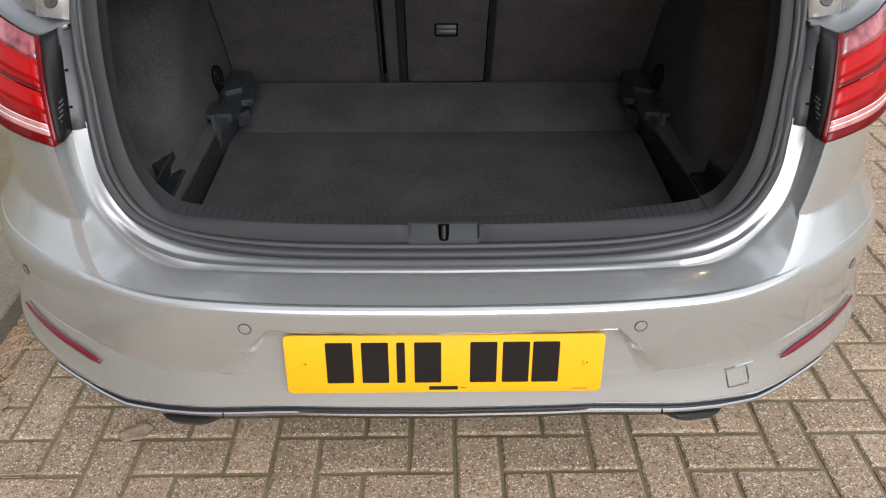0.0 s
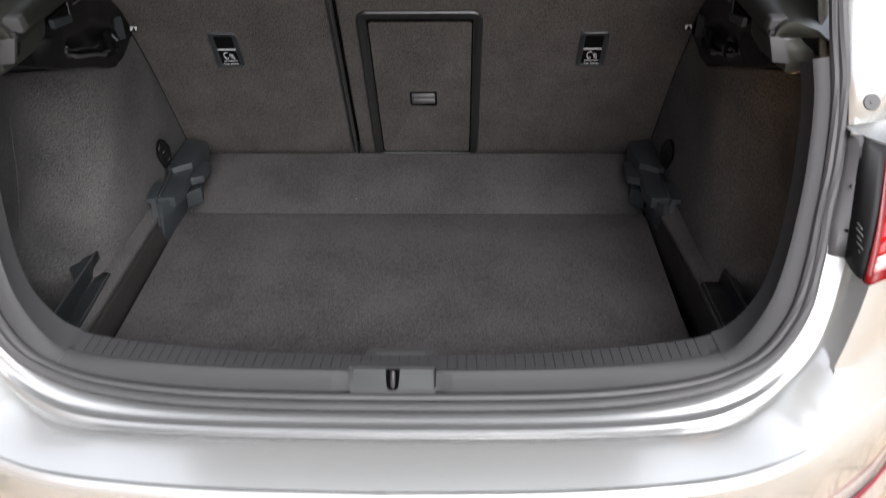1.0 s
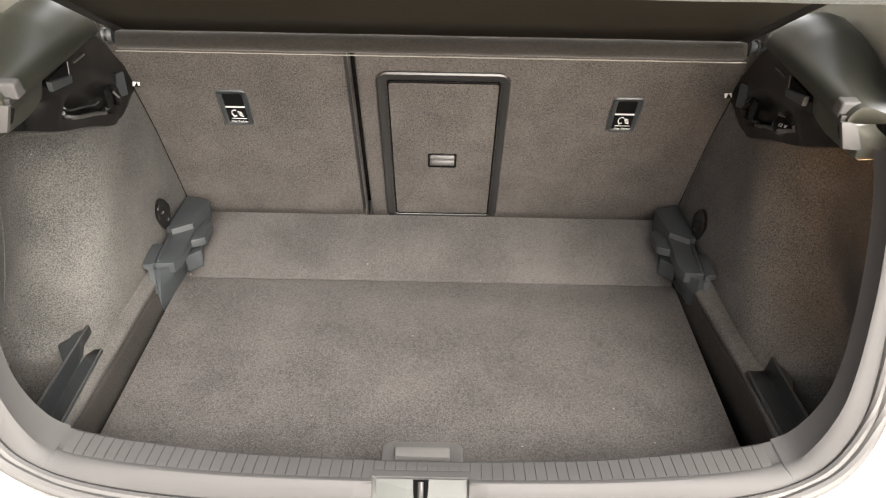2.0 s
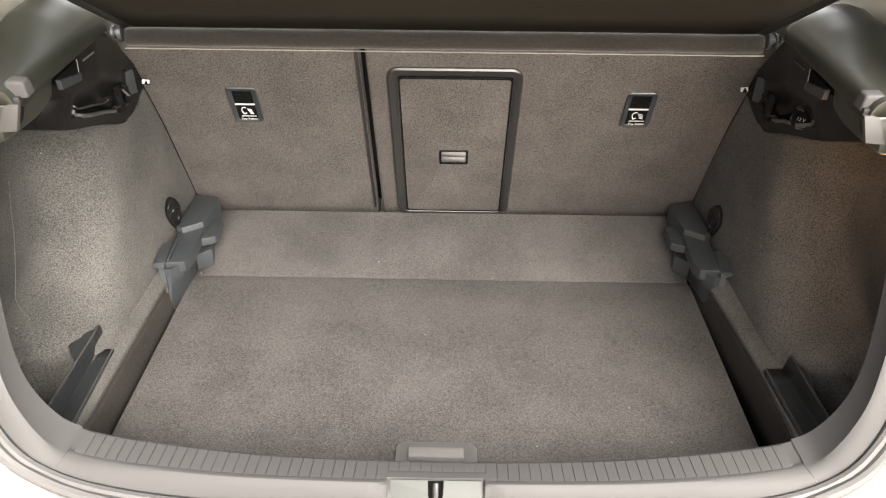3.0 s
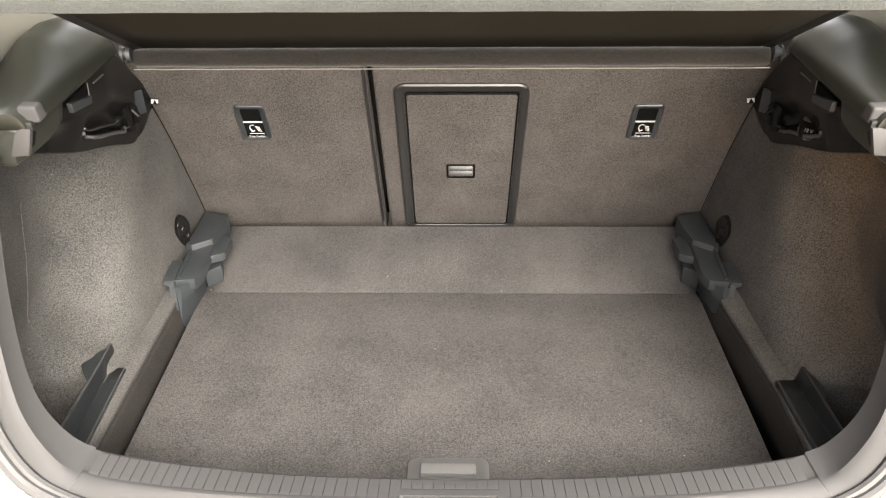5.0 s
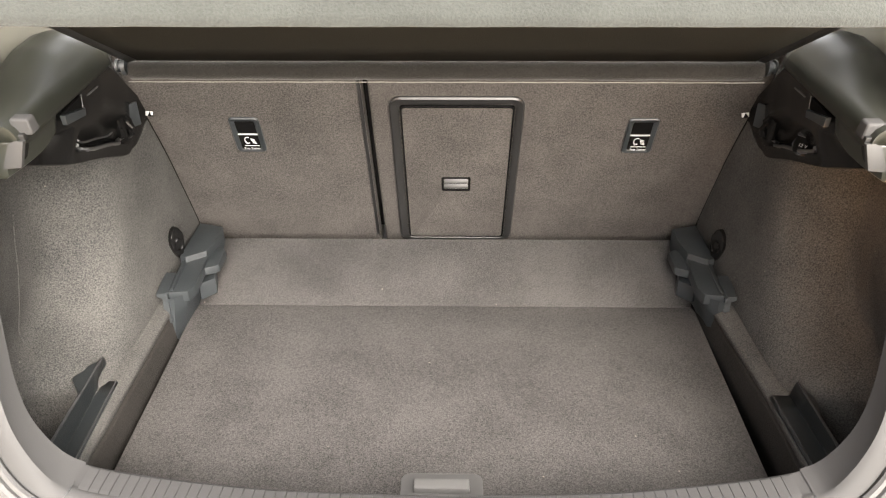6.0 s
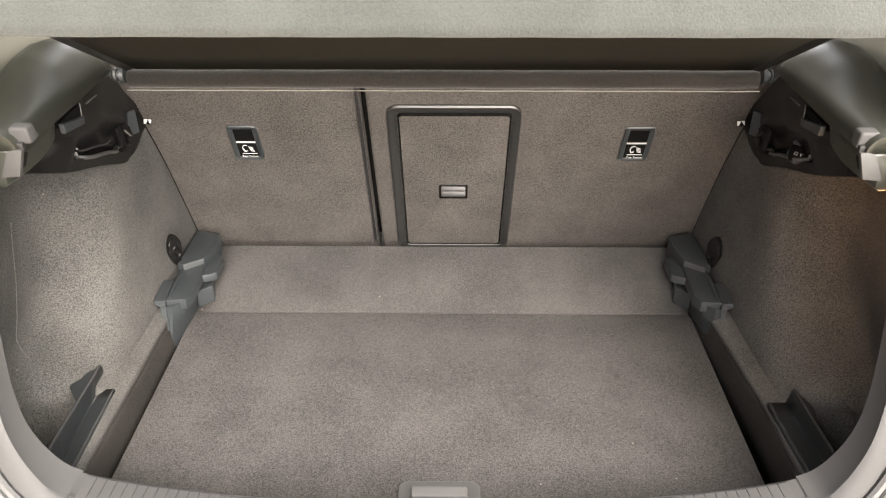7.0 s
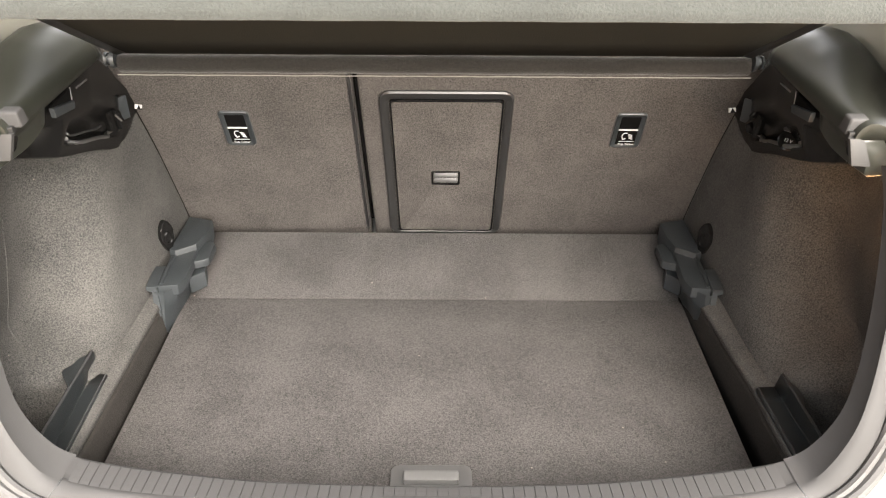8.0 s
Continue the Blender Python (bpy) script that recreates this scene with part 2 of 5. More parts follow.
# near-black colour standing in for shade in gaps, slots and pockets
SHADE_BLACK = material("shade_black", grey(0.002), grey(0.003), 0.9, 0, 200, 6, 0.5, 0, 0, 0, 0.05)
HEADLINER = material("headliner", (0.46, 0.46, 0.43), (0.54, 0.54, 0.51), 0.9, 0, 500, 6, 0.5, 0.2)
GLASS = bpy.data.materials.new("clear_glass")
GLASS.use_nodes = True
pane = GLASS.node_tree.nodes["Principled BSDF"]
pane.inputs["Base Color"].default_value = (0.86, 0.92, 0.88, 1)
pane.inputs["Roughness"].default_value, pane.inputs["Transmission Weight"].default_value, pane.inputs["IOR"].default_value = 0.0, 1.0, 1.45
# grey lightened so that the unseen tailgate bounces light down
TAILGATE_TRIM = material("tailgate_trim", grey(0.22), grey(0.26), 0.6, 0, 900, 5, 0.5, 0.1)


# ---------------------------------------------------------------- mesh helpers
def part(name, bm, mat, parent=None, label="", smooth=True, thick=0.0, outward=1.0, angle=35):
    """Links a bmesh as one mesh object under a thing or a part."""
    bmesh.ops.recalc_face_normals(bm, faces=bm.faces)
    data = bpy.data.meshes.new(name)
    bm.to_mesh(data)
    bm.free()
    data.materials.append(mat)
    if smooth:
        data.shade_smooth()
        data.set_sharp_from_angle(angle=radians(angle))
    ob = new(name, data)
    if thick:
        mod = ob.modifiers.new("thickness", "SOLIDIFY")
        mod.thickness, mod.offset = thick, outward
    ob.parent = parent
    if label:
        tagged(ob, label)
    return ob


def sheet(rows, closed=False, bm=None):
    """A surface through rows of points; closed joins each row's ends."""
    bm = bm or bmesh.new()
    made = [[bm.verts.new(p) for p in row] for row in rows]
    for a, b in zip(made, made[1:]):
        n = len(a)
        for i in range(n if closed else n - 1):
            j = (i + 1) % n
            bm.faces.new((a[i], a[j], b[j], b[i]))
    return bm


def curve(points, n):
    """n points, evenly spaced along a smooth line through the given ones."""
    p = [Vector(q) for q in points]
    p = [2 * p[0] - p[1], *p, 2 * p[-1] - p[-2]]
    dense = []
    for a, b, c, d in zip(p, p[1:], p[2:], p[3:]):
        for k in range(24):
            u = k / 24
            dense.append(0.5 * ((2 * b) + (c - a) * u + (2 * a - 5 * b + 4 * c - d) * u * u + (3 * b - a - 3 * c + d) * u ** 3))
    dense.append(p[-2])
    far = [0.0]
    for a, b in zip(dense, dense[1:]):
        far.append(far[-1] + (b - a).length)
    out, i = [], 0
    for k in range(n):
        want = far[-1] * k / (n - 1)
        while i < len(far) - 2 and far[i + 1] < want:
            i += 1
        span = far[i + 1] - far[i]
        out.append(dense[i].lerp(dense[i + 1], (want - far[i]) / span if span else 0))
    return out


def ease(table, x):
    """A smooth value from rows of (x, value)."""
    if x <= table[0][0]:
        return table[0][1]
    for (x0, v0), (x1, v1) in zip(table, table[1:]):
        if x <= x1:
            u = (x - x0) / (x1 - x0)
            return v0 + (v1 - v0) * u
    return table[-1][1]


def flip(points, s):
    return [Vector((s * p[0], p[1], p[2])) for p in points]


def tube(path, radius, n=10, bm=None, squash=1.0, cap=True):
    """A round bar along a path."""
    bm = bm or bmesh.new()
    path = [Vector(p) for p in path]
    rows = []
    up = Vector((0.13, 0.27, 0.95)).normalized()
    for i, p in enumerate(path):
        way = (path[min(i + 1, len(path) - 1)] - path[max(i - 1, 0)]).normalized()
        side = way.cross(up).normalized()
        top = side.cross(way)
        rows.append([p + radius * (math.cos(2 * math.pi * k / n) * side + squash * math.sin(2 * math.pi * k / n) * top) for k in range(n)])
    made = [[bm.verts.new(q) for q in row] for row in rows]
    for a, b in zip(made, made[1:]):
        for i in range(n):
            bm.faces.new((a[i], a[(i + 1) % n], b[(i + 1) % n], b[i]))
    if cap:
        bm.faces.new(made[0])
        bm.faces.new(made[-1])
    return bm


def block(size, at=None, bevel=0.002, bm=None, segments=2, taper=None):
    """A bevelled box of that size at a pose; taper shrinks its top."""
    bm = bm or bmesh.new()
    old = set(bm.verts)
    made = bmesh.ops.create_cube(bm, size=1.0)["verts"]
    for v in made:
        k = taper if taper and v.co.z > 0 else (1, 1)
        v.co = Vector((v.co.x * size[0] * k[0], v.co.y * size[1] * k[1], v.co.z * size[2]))
    if bevel:
        edges = list({e for v in made for e in v.link_edges})
        bmesh.ops.bevel(bm, geom=edges, offset=bevel, segments=segments, affect="EDGES", profile=0.6)
    m = at if isinstance(at, Matrix) else Matrix.Translation(at or (0, 0, 0))
    for v in bm.verts:
        if v not in old:
            v.co = m @ v.co
    return bm


def prism(outline, depth, at, bevel=0.0, bm=None):
    """A flat outline (x, y) raised by depth along z, at a pose."""
    bm = bm or bmesh.new()
    old = set(bm.verts)
    base = [bm.verts.new((x, y, 0)) for x, y in outline]
    top = [bm.verts.new((x, y, depth)) for x, y in outline]
    bm.faces.new(base[::-1])
    lid = bm.faces.new(top)
    n = len(base)
    for i in range(n):
        bm.faces.new((base[i], base[(i + 1) % n], top[(i + 1) % n], top[i]))
    if bevel:
        bmesh.ops.bevel(bm, geom=list(lid.edges), offset=bevel, segments=2, affect="EDGES", profile=0.6)
    for v in bm.verts:
        if v not in old:
            v.co = at @ v.co
    return bm


def ring(outer, inner, depth, at, bm=None, lip=0.0):
    """A frame between two outlines of the same count, raised by depth; lip lowers its inner edge."""
    bm = bm or bmesh.new()
    rows = []
    for outline, z in ((outer, -0.002), (outer, depth * 0.6), ([(o[0] * 0.85 + i[0] * 0.15, o[1] * 0.85 + i[1] * 0.15) for o, i in zip(outer, inner)], depth),
                       ([(o[0] * 0.25 + i[0] * 0.75, o[1] * 0.25 + i[1] * 0.75) for o, i in zip(outer, inner)], depth - lip * 0.3), (inner, depth - lip), (inner, -0.004)):
        rows.append([at @ Vector((x, y, z)) for x, y in outline])
    return sheet(rows, True, bm)


def rounded(x0, y0, x1, y1, r, n=5):
    """A rectangle's outline with round corners."""
    out = []
    for cx, cy, a in ((x1 - r, y1 - r, 0), (x0 + r, y1 - r, 90), (x0 + r, y0 + r, 180), (x1 - r, y0 + r, 270)):
        for k in range(n + 1):
            t = radians(a + 90 * k / n)
            out.append((cx + r * math.cos(t), cy + r * math.sin(t)))
    return out


def empty(name, at=(0, 0, 0)):
    ob = new(name)
    ob.location = at
    return ob


# ---------------------------------------------------------------- the car's outer skin
car = tagged(empty("car"), "silver hatchback with its boot open on a block-paved drive", "car")

# plan of the bumper's shoulder, from the middle outwards
HALF = [(0, -0.015, 0), (0.2, -0.011, 0), (0.34, -0.001, 0), (0.45, 0.016, 0), (0.555, 0.055, 0), (0.64, 0.104, 0), (0.74, 0.176, 0), (0.82, 0.26, 0), (0.875, 0.37, 0), (0.895, 0.52, 0), (0.90, 0.80, 0), (0.90, 1.25, 0)]
PLAN = curve(HALF, 260)


def skin(i, z, d, s=1):
    """The i-th point of the plan, moved inwards by d."""
    a, b = PLAN[max(i - 1, 0)], PLAN[min(i + 1, len(PLAN) - 1)]
    way = (b - a).normalized()
    if i == 0:
        way = Vector((1, 0, 0))
    p = PLAN[i] + d * Vector((-way.y, way.x, 0))
    return Vector((s * p.x, p.y, z))


def skin_at(f, z, d, s):
    i = int(f)
    return skin(i, z, d, s).lerp(skin(min(i + 1, len(PLAN) - 1), z, d, s), f - i)


def index_at(x):
    return min(range(len(PLAN)), key=lambda i: abs(PLAN[i].x - x) + (10 if PLAN[i].y > 0.5 else 0))


def side_depth(z, x=0.0):
    d = ease([(0.352, -0.0125), (0.357, -0.0105), (0.362, -0.009), (0.394, 0.001), (0.4105, 0.004), (0.4145, 0.0010), (0.42, 0.0012), (0.45, 0.0004), (0.48, -0.0006), (0.512, -0.0006), (0.535, 0.0002), (0.548, 0.001)], z)
    corner = ease([(0.50, 0.0), (0.62, 1.0)], abs(x))
    if z > 0.412:
        return d * (1 - 0.5 * corner) + corner * ease([(0.505, 0.0), (0.526, 0.0012), (0.541, 0.0052), (0.548, 0.0082)], z)
    return d + corner * ease([(0.352, 0.003), (0.362, -0.001), (0.375, -0.003), (0.40, -0.004), (0.4105, -0.004)], z)


def recess_edges(z):
    """Half widths of the plate recess at its floor and at the bumper face."""
    z = min(0.512, max(0.4105, z))
    return 0.334 - (z - 0.41) * 0.53, 0.382 - (z - 0.41) * 0.94


def face_depth(x, z):
    """How far the rear face lies inside the shoulder line; the plate sits in a recess that narrows upwards."""
    if z > 0.5481:
        flat = ease([(0.548, 0.001), (0.552, 0.002), (0.556, 0.005), (0.559, 0.010), (0.5605, 0.016)], z)
        round_d = ease([(0.548, 0.0087), (0.552, 0.0108), (0.556, 0.0132), (0.5605, 0.016)], z)
        return flat + (round_d - flat) * ease([(0.50, 0.0), (0.62, 1.0)], abs(x))
    inner, outer = recess_edges(z)
    inside = min(1.0, max(0.0, (outer - abs(x)) / (outer - inner)))
    top = min(1.0, max(0.0, (0.513 - z) / 0.008))
    deep = ease([(0.352, 0.0), (0.4105, 0.0), (0.4145, 0.0040), (0.42, 0.0052), (0.45, 0.0110), (0.48, 0.0168), (0.504, 0.0200)], z)
    return side_depth(z, x) + inside * top * deep


def low_edge(i):
    """How far the bumper's lower edge dips, and stands out, towards its corners."""
    x = PLAN[i].x if PLAN[i].y < 0.6 else 0.9
    return ease([(0.25, 0.0), (0.37, 0.010), (0.45, 0.016), (0.50, 0.022), (0.55, 0.031), (0.65, 0.035), (0.80, 0.032), (0.90, 0.022)], x), ease([(0.30, 0.0), (0.45, 0.007), (0.55, 0.014), (0.70, 0.014), (0.85, 0.009)], x)


def lower_skin(i, z, d, s=1):
    """A point of the bumper's skin whose lowest part follows the dipping edge."""
    part_way = min(1.0, max(0.0, (0.371 - z) / 0.0125))
    dip, out = low_edge(i)
    return skin(i, z - part_way * dip, d - part_way * out, s)


LEVELS = [0.3585, 0.3605, 0.364, 0.368, 0.38, 0.392, 0.404, 0.4105, 0.4125, 0.4145, 0.417, 0.420, 0.428, 0.438, 0.45, 0.462, 0.474, 0.486, 0.496, 0.503, 0.506, 0.509, 0.512, 0.518, 0.526, 0.534, 0.541, 0.545, 0.548, 0.552, 0.556, 0.559, 0.5605]
rows = []
for z in LEVELS:
    inner, outer = recess_edges(z)
    xs = [inner * k / 20 for k in range(20)] + [inner, inner + 0.001, 0.5 * (inner + outer), outer - 0.001, outer] + [outer + (0.52 - outer) * k / 14 for k in range(1, 14)]
    right = []
    for x in xs:
        i = next(j for j in range(235) if PLAN[j + 1].x > x)
        f = i + (x - PLAN[i].x) / (PLAN[i + 1].x - PLAN[i].x)
        low = lower_skin(i, z, face_depth(x, z))
        right.append(low.lerp(lower_skin(i + 1, z, face_depth(x, z)), f - i))
    right += [lower_skin(i, z, face_depth(PLAN[i].x, z)) for i in range(index_at(0.52), 235)]
    rows.append([Vector((-p.x, p.y, p.z)) for p in right[:0:-1]] + right)
rear_bumper = part("rear_bumper", sheet(rows), PAINT, car, "silver painted rear bumper", thick=0.003, outward=-1, angle=9)

# corners that rise to the lamps, with a crease below them
CORNER = [(0.5605, 0.016, 0.557), (0.568, 0.0208, 0.575), (0.580, 0.0285, 0.601), (0.60, 0.0405, 0.622), (0.614, 0.0490, 0.633), (0.622, 0.0538, 0.638), (0.626, 0.0556, 0.640), (0.631, 0.0565, 0.643), (0.645, 0.0580, 0.649), (0.66, 0.0597, 0.653), (0.70, 0.0645, 0.664), (0.745, 0.071, 0.675)]


def run(start, n=70, last=234):
    return [start + (last - start) * k / (n - 1) for k in range(n)]


EDGE = []
for s in (-1, 1):
    rows = []
    for z, d, x0 in CORNER:
        row = [skin_at(f, z, d + 0.006 * max(0, 1 - k / 2) ** 2 * (z > 0.57), s) for k, f in enumerate(run(index_at(x0)))]
        rows.append(row)
        if s > 0:
            EDGE.append(row[0])
    part("quarter_corner", sheet(rows), PAINT, car, "silver painted corner below the tail lamp")

# the ledge between bumper shoulder and the boot's shut line, and the shut flange
G = [(0, 0.098, 0.549), (0.25, 0.101, 0.550), (0.42, 0.112, 0.553), (0.50, 0.135, 0.566), (0.555, 0.165, 0.593), (0.592, 0.190, 0.628), (0.612, 0.215, 0.675), (0.626, 0.247, 0.745)]
O = [(0, 0.153, 0.545), (0.2, 0.154, 0.547), (0.327, 0.157, 0.554), (0.43, 0.164, 0.570), (0.50, 0.176, 0.593), (0.545, 0.190, 0.622), (0.578, 0.215, 0.672), (0.592, 0.245, 0.73), (0.600, 0.277, 0.79), (0.608, 0.306, 0.852), (0.611, 0.347, 0.934), (0.602, 0.39, 1.02), (0.585, 0.50, 1.20), (0.56, 0.66, 1.40)]
C = [(0, 0.178, 0.596), (0.2, 0.180, 0.597), (0.32, 0.186, 0.599), (0.42, 0.197, 0.601), (0.478, 0.208, 0.608), (0.507, 0.214, 0.640), (0.530, 0.226, 0.688), (0.545, 0.247, 0.734), (0.557, 0.275, 0.789), (0.566, 0.306, 0.852), (0.570, 0.347, 0.934), (0.562, 0.386, 1.012), (0.555, 0.48, 1.2), (0.53, 0.64, 1.4)]
R = [(0, 0.226, 0.585), (0.2, 0.229, 0.588), (0.32, 0.238, 0.592), (0.42, 0.249, 0.597), (0.478, 0.256, 0.607), (0.505, 0.257, 0.632), (0.529, 0.264, 0.674), (0.545, 0.281, 0.718), (0.557, 0.308, 0.773), (0.566, 0.340, 0.836), (0.570, 0.381, 0.918), (0.562, 0.420, 0.996), (0.555, 0.512, 1.184), (0.53, 0.67, 1.384)]
NG = 60
edge_line = curve([(0, EDGE[0].y - 0.071, 0.5605)] + [tuple(skin(index_at(x), 0.5605, 0.016)) for x in (0.2, 0.34, 0.45, 0.51)] + [tuple(p) for p in EDGE], NG)
edge_line[0].y = skin(0, 0.5605, 0.016).y
gutter = curve(G, NG)


def tied(points, per=10):
    """A smooth line with the same number of steps between any two given points."""
    p = [Vector(q) for q in points]
    p = [Vector((-p[1].x, p[1].y, p[1].z)), *p, 2 * p[-1] - p[-2]]
    out = []
    for a, b, c, d in zip(p, p[1:], p[2:], p[3:]):
        for k in range(per):
            u = k / per
            out.append(0.5 * ((2 * b) + (c - a) * u + (2 * a - 5 * b + 4 * c - d) * u * u + (3 * b - a - 3 * c + d) * u ** 3))
    return out + [p[-2]]


o_line, c_line, r_line = tied(O), tied(C), tied(R)


def o_near(p, line):
    return min(line, key=lambda q: (q - p).length)


for s in (-1, 1):
    rows = []
    for v in [k / 16 for k in range(17)]:
        row = []
        for a, b in zip(edge_line, gutter):
            p = a.lerp(b, v)
            p.z += ease([(0, 0), (0.2, 0.0036), (0.45, 0.0076), (0.65, 0.0106), (0.80, 0.0116), (0.9, 0.0085), (1, 0)], v) * (1 - ease([(0.38, 0.0), (0.54, 0.85)], p.x)) + 0.001 * math.sin(math.pi * v)
            row.append(p)
        rows.append(flip(row, s))
    part("bumper_ledge", sheet(rows), PAINT, car, "silver ledge behind the bumper shoulder")
    rows = []
    outer = curve([tuple(o_near(p, o_line[:76])) for p in gutter[::6]] + [tuple(o_line[75])], NG)
    for v, h in ((0, 0), (0.10, 0.006), (0.2, 0.008), (0.32, 0.005), (0.42, 0.001), (0.5, 0.001), (0.6, 0.004), (0.7, 0.0045), (0.82, 0.001), (1.0, -0.004), (1.12, -0.01)):
        row = []
        for j, (a, b) in enumerate(zip(gutter, outer)):
            p = a.lerp(b, v)
            p += h * (1 - ease([(0.62, 0.0), (0.85, 1.0)], j / NG)) * Vector((0, -0.45, 0.89))
            row.append(p)
        rows.append(flip(row, s))
    part("shut_flange", sheet(rows), PAINT_TONED, car, "folded silver flange round the boot opening")

# ---------------------------------------------------------------- lamps
LENS_PLAN = [(0.628, 0.185), (0.685, 0.213), (0.744, 0.253), (0.80, 0.32), (0.845, 0.42), (0.865, 0.54), (0.868, 0.64)]


def lens_row(u, n=26, out=0.0):
    """A line across the lens at u of its height (0 low, 1 high)."""
    base = curve([(x, y, 0) for x, y in LENS_PLAN], n)
    row = []
    for k, p in enumerate(base):
        t = k / (n - 1)
        lean = Vector((ease([(0, 0.033), (0.3, -0.003), (0.7, -0.05), (1, -0.05)], t), ease([(0, 0.107), (0.3, 0.10), (0.7, 0.03), (1, 0.01)], t), 0))
        a, b = base[max(k - 1, 0)], base[min(k + 1, n - 1)]
        way = (b - a).normalized()
        q = p + lean * u + (out + 0.006 * math.sin(math.pi * u)) * Vector((way.y, -way.x, 0))
        row.append(Vector((q.x, q.y, 0.746 + 0.144 * u + 0.07 * t ** 1.4 + 0.012 * u * math.sin(math.pi * min(1, 2 * t)))))
    return row


for s in (-1, 1):
    lamp = empty("tail_lamp")
    lamp.parent = car
    tagged(lamp, "red tail lamp with a pale lower strip")
    bands = [("lens_lower", RED_DARK, 0.0, 0.10, 0.0), ("lens_pale", CLEAR, 0.10, 0.148, 0.001), ("lens_bright_line", LENS_LINE, 0.148, 0.160, 0.0016), ("lens_pale", CLEAR, 0.160, 0.205, 0.001), ("lens_bright_line", LENS_LINE, 0.205, 0.213, 0.0016), ("lens_shade", RED_MID, 0.213, 0.33, 0.0), ("lens_red", RED, 0.33, 0.50, 0.0), ("lens_line", RED_DARK, 0.50, 0.545, -0.002), ("lens_shade", RED_MID, 0.545, 0.60, 0.0), ("lens_upper", RED, 0.60, 0.79, 0.0), ("lens_top", LENS_TOP_SKY, 0.79, 1.0, 0.0)]
    for name, mat, u0, u1, out in bands:
        rows = [flip(lens_row(u0 + (u1 - u0) * k / 4, out=out), s) for k in range(5)]
        part(name, sheet(rows), mat, lamp, thick=0.002, outward=0)
    inner_low, inner_top = Vector((0.626, 0.249, 0.745)), Vector((0.624, 0.303, 0.903))
    rows, red = [], []
    for k in range(13):
        u = k / 12
        a = lens_row(u)[0]
        b = inner_low.lerp(inner_top, u)
        c = a.lerp(b, 0.17) + Vector((-0.001, 0, 0))
        red.append(flip([a + Vector((0.001, 0.001, 0)), a.lerp(c, 0.5) + Vector((-0.002, 0, 0)), c], s))
        rows.append(flip([c, a.lerp(b, 0.3) + Vector((-0.005, 0, 0)), a.lerp(b, 0.6) + Vector((-0.004, 0, 0)), b], s))
    part("lens_edge", sheet(red), RED_DARK, lamp, thick=0.002)
    part("lamp_side", sheet(rows), LAMP_BLACK, lamp, "black plastic lamp flank", thick=0.002)
    # unreadable moulded mark on the flank
    at = inner_low.lerp(inner_top, 0.30).lerp(lens_row(0.30)[0], 0.55)
    for k in range(5):
        M = Matrix.Translation((s * (at.x - 0.0085), at.y - 0.004 * k + 0.006, at.z + 0.010 - 0.007 * k))
        part("mark_bar", block((0.001, (0.014, 0.020, 0.012, 0.022, 0.010)[k], 0.0026), M, 0.0), PALE_MARK, lamp, smooth=False)
    # flange strip with two fixing holes, beside the lamp
    rows = []
    for k in range(9):
        u = k / 8
        b = inner_low.lerp(inner_top, u)
        o = o_near(b, o_line)
        rows.append(flip([b + Vector((0.001, 0.001, 0)), b + Vector((0, -0.001, 0)), b.lerp(o, 0.5) + Vector((0, -0.003, 0.001)), o + Vector((0, 0.006, -0.002))], s))
    strip = part("lamp_flange", sheet(rows), FLANGE_GREY, car, "grey flange strip beside the lamp", thick=0.002)
    for u in (0.24, 0.60):
        b = inner_low.lerp(inner_top, u)
        bm = bmesh.new()
        bmesh.ops.create_cone(bm, cap_ends=True, segments=12, radius1=0.0022, radius2=0.0022, depth=0.005, matrix=Matrix.Translation((s * (b.x - 0.006), b.y - 0.003, b.z)) @ pose(0, 0, 0, 65))
        part("fixing_hole", bm, GLOSS_BLACK, strip)
    # painted gutter above the lamp, and the pillar flange with a rubber stop
    low = lens_row(1.0)
    rows = []
    for v in [-0.12] + [k / 6 for k in range(7)]:
        row = []
        for j in range(15):
            u = j / 14
            near = Vector((0.611, 0.304, 0.904)).lerp(low[0], u / 0.4) if u < 0.4 else low[round((u - 0.4) / 0.6 * 12)]
            near = near + Vector((0, 0.004, 0.002))
            far_side = Vector((0.609 + 0.155 * u, 0.336 + 0.075 * u, 0.912 + 0.024 * u))
            p = near.lerp(far_side, max(v, 0))
            p.z -= 0.006 if v < 0 else 0.014 * math.sin(math.pi * v) * ease([(0.0, 0.2), (0.3, 1.0), (1.0, 0.6)], u)
            row.append(p)
        rows.append(flip(row, s))
    part("lamp_gutter", sheet(rows), PAINT_TONED, car, "painted gutter above the tail lamp", thick=0.001, outward=-1)
    rows = []
    for u in [k / 8 for k in range(9)]:
        rows.append(flip([Vector((x - 0.05 * u * u, y + 0.30 * u, z + 0.47 * u)) for x, y, z in ((0.611, 0.322, 0.908), (0.640, 0.325, 0.911), (0.664, 0.330, 0.912), (0.672, 0.345, 0.914), (0.70, 0.355, 0.918), (0.76, 0.42, 0.94))], s))
    part("rear_pillar", sheet(rows), PAINT, car, "silver painted flange of the rear pillar", thick=0.004)
    bm = bmesh.new()
    for r0, r1, h, z in ((0.0125, 0.012, 0.004, 0.003), (0.0115, 0.0105, 0.004, 0.006), (0.0028, 0.0028, 0.001, 0.0085)):
        bmesh.ops.create_cone(bm, cap_ends=True, segments=24, radius1=r0, radius2=r1, depth=h, matrix=Matrix.Translation((s * 0.640, 0.340, 0.932)) @ pose(0, 0, 0, 58) @ Matrix.Translation((0, 0, z)))
    part("rubber_stop", bm, RUBBER, car, "round grey rubber tailgate stop")

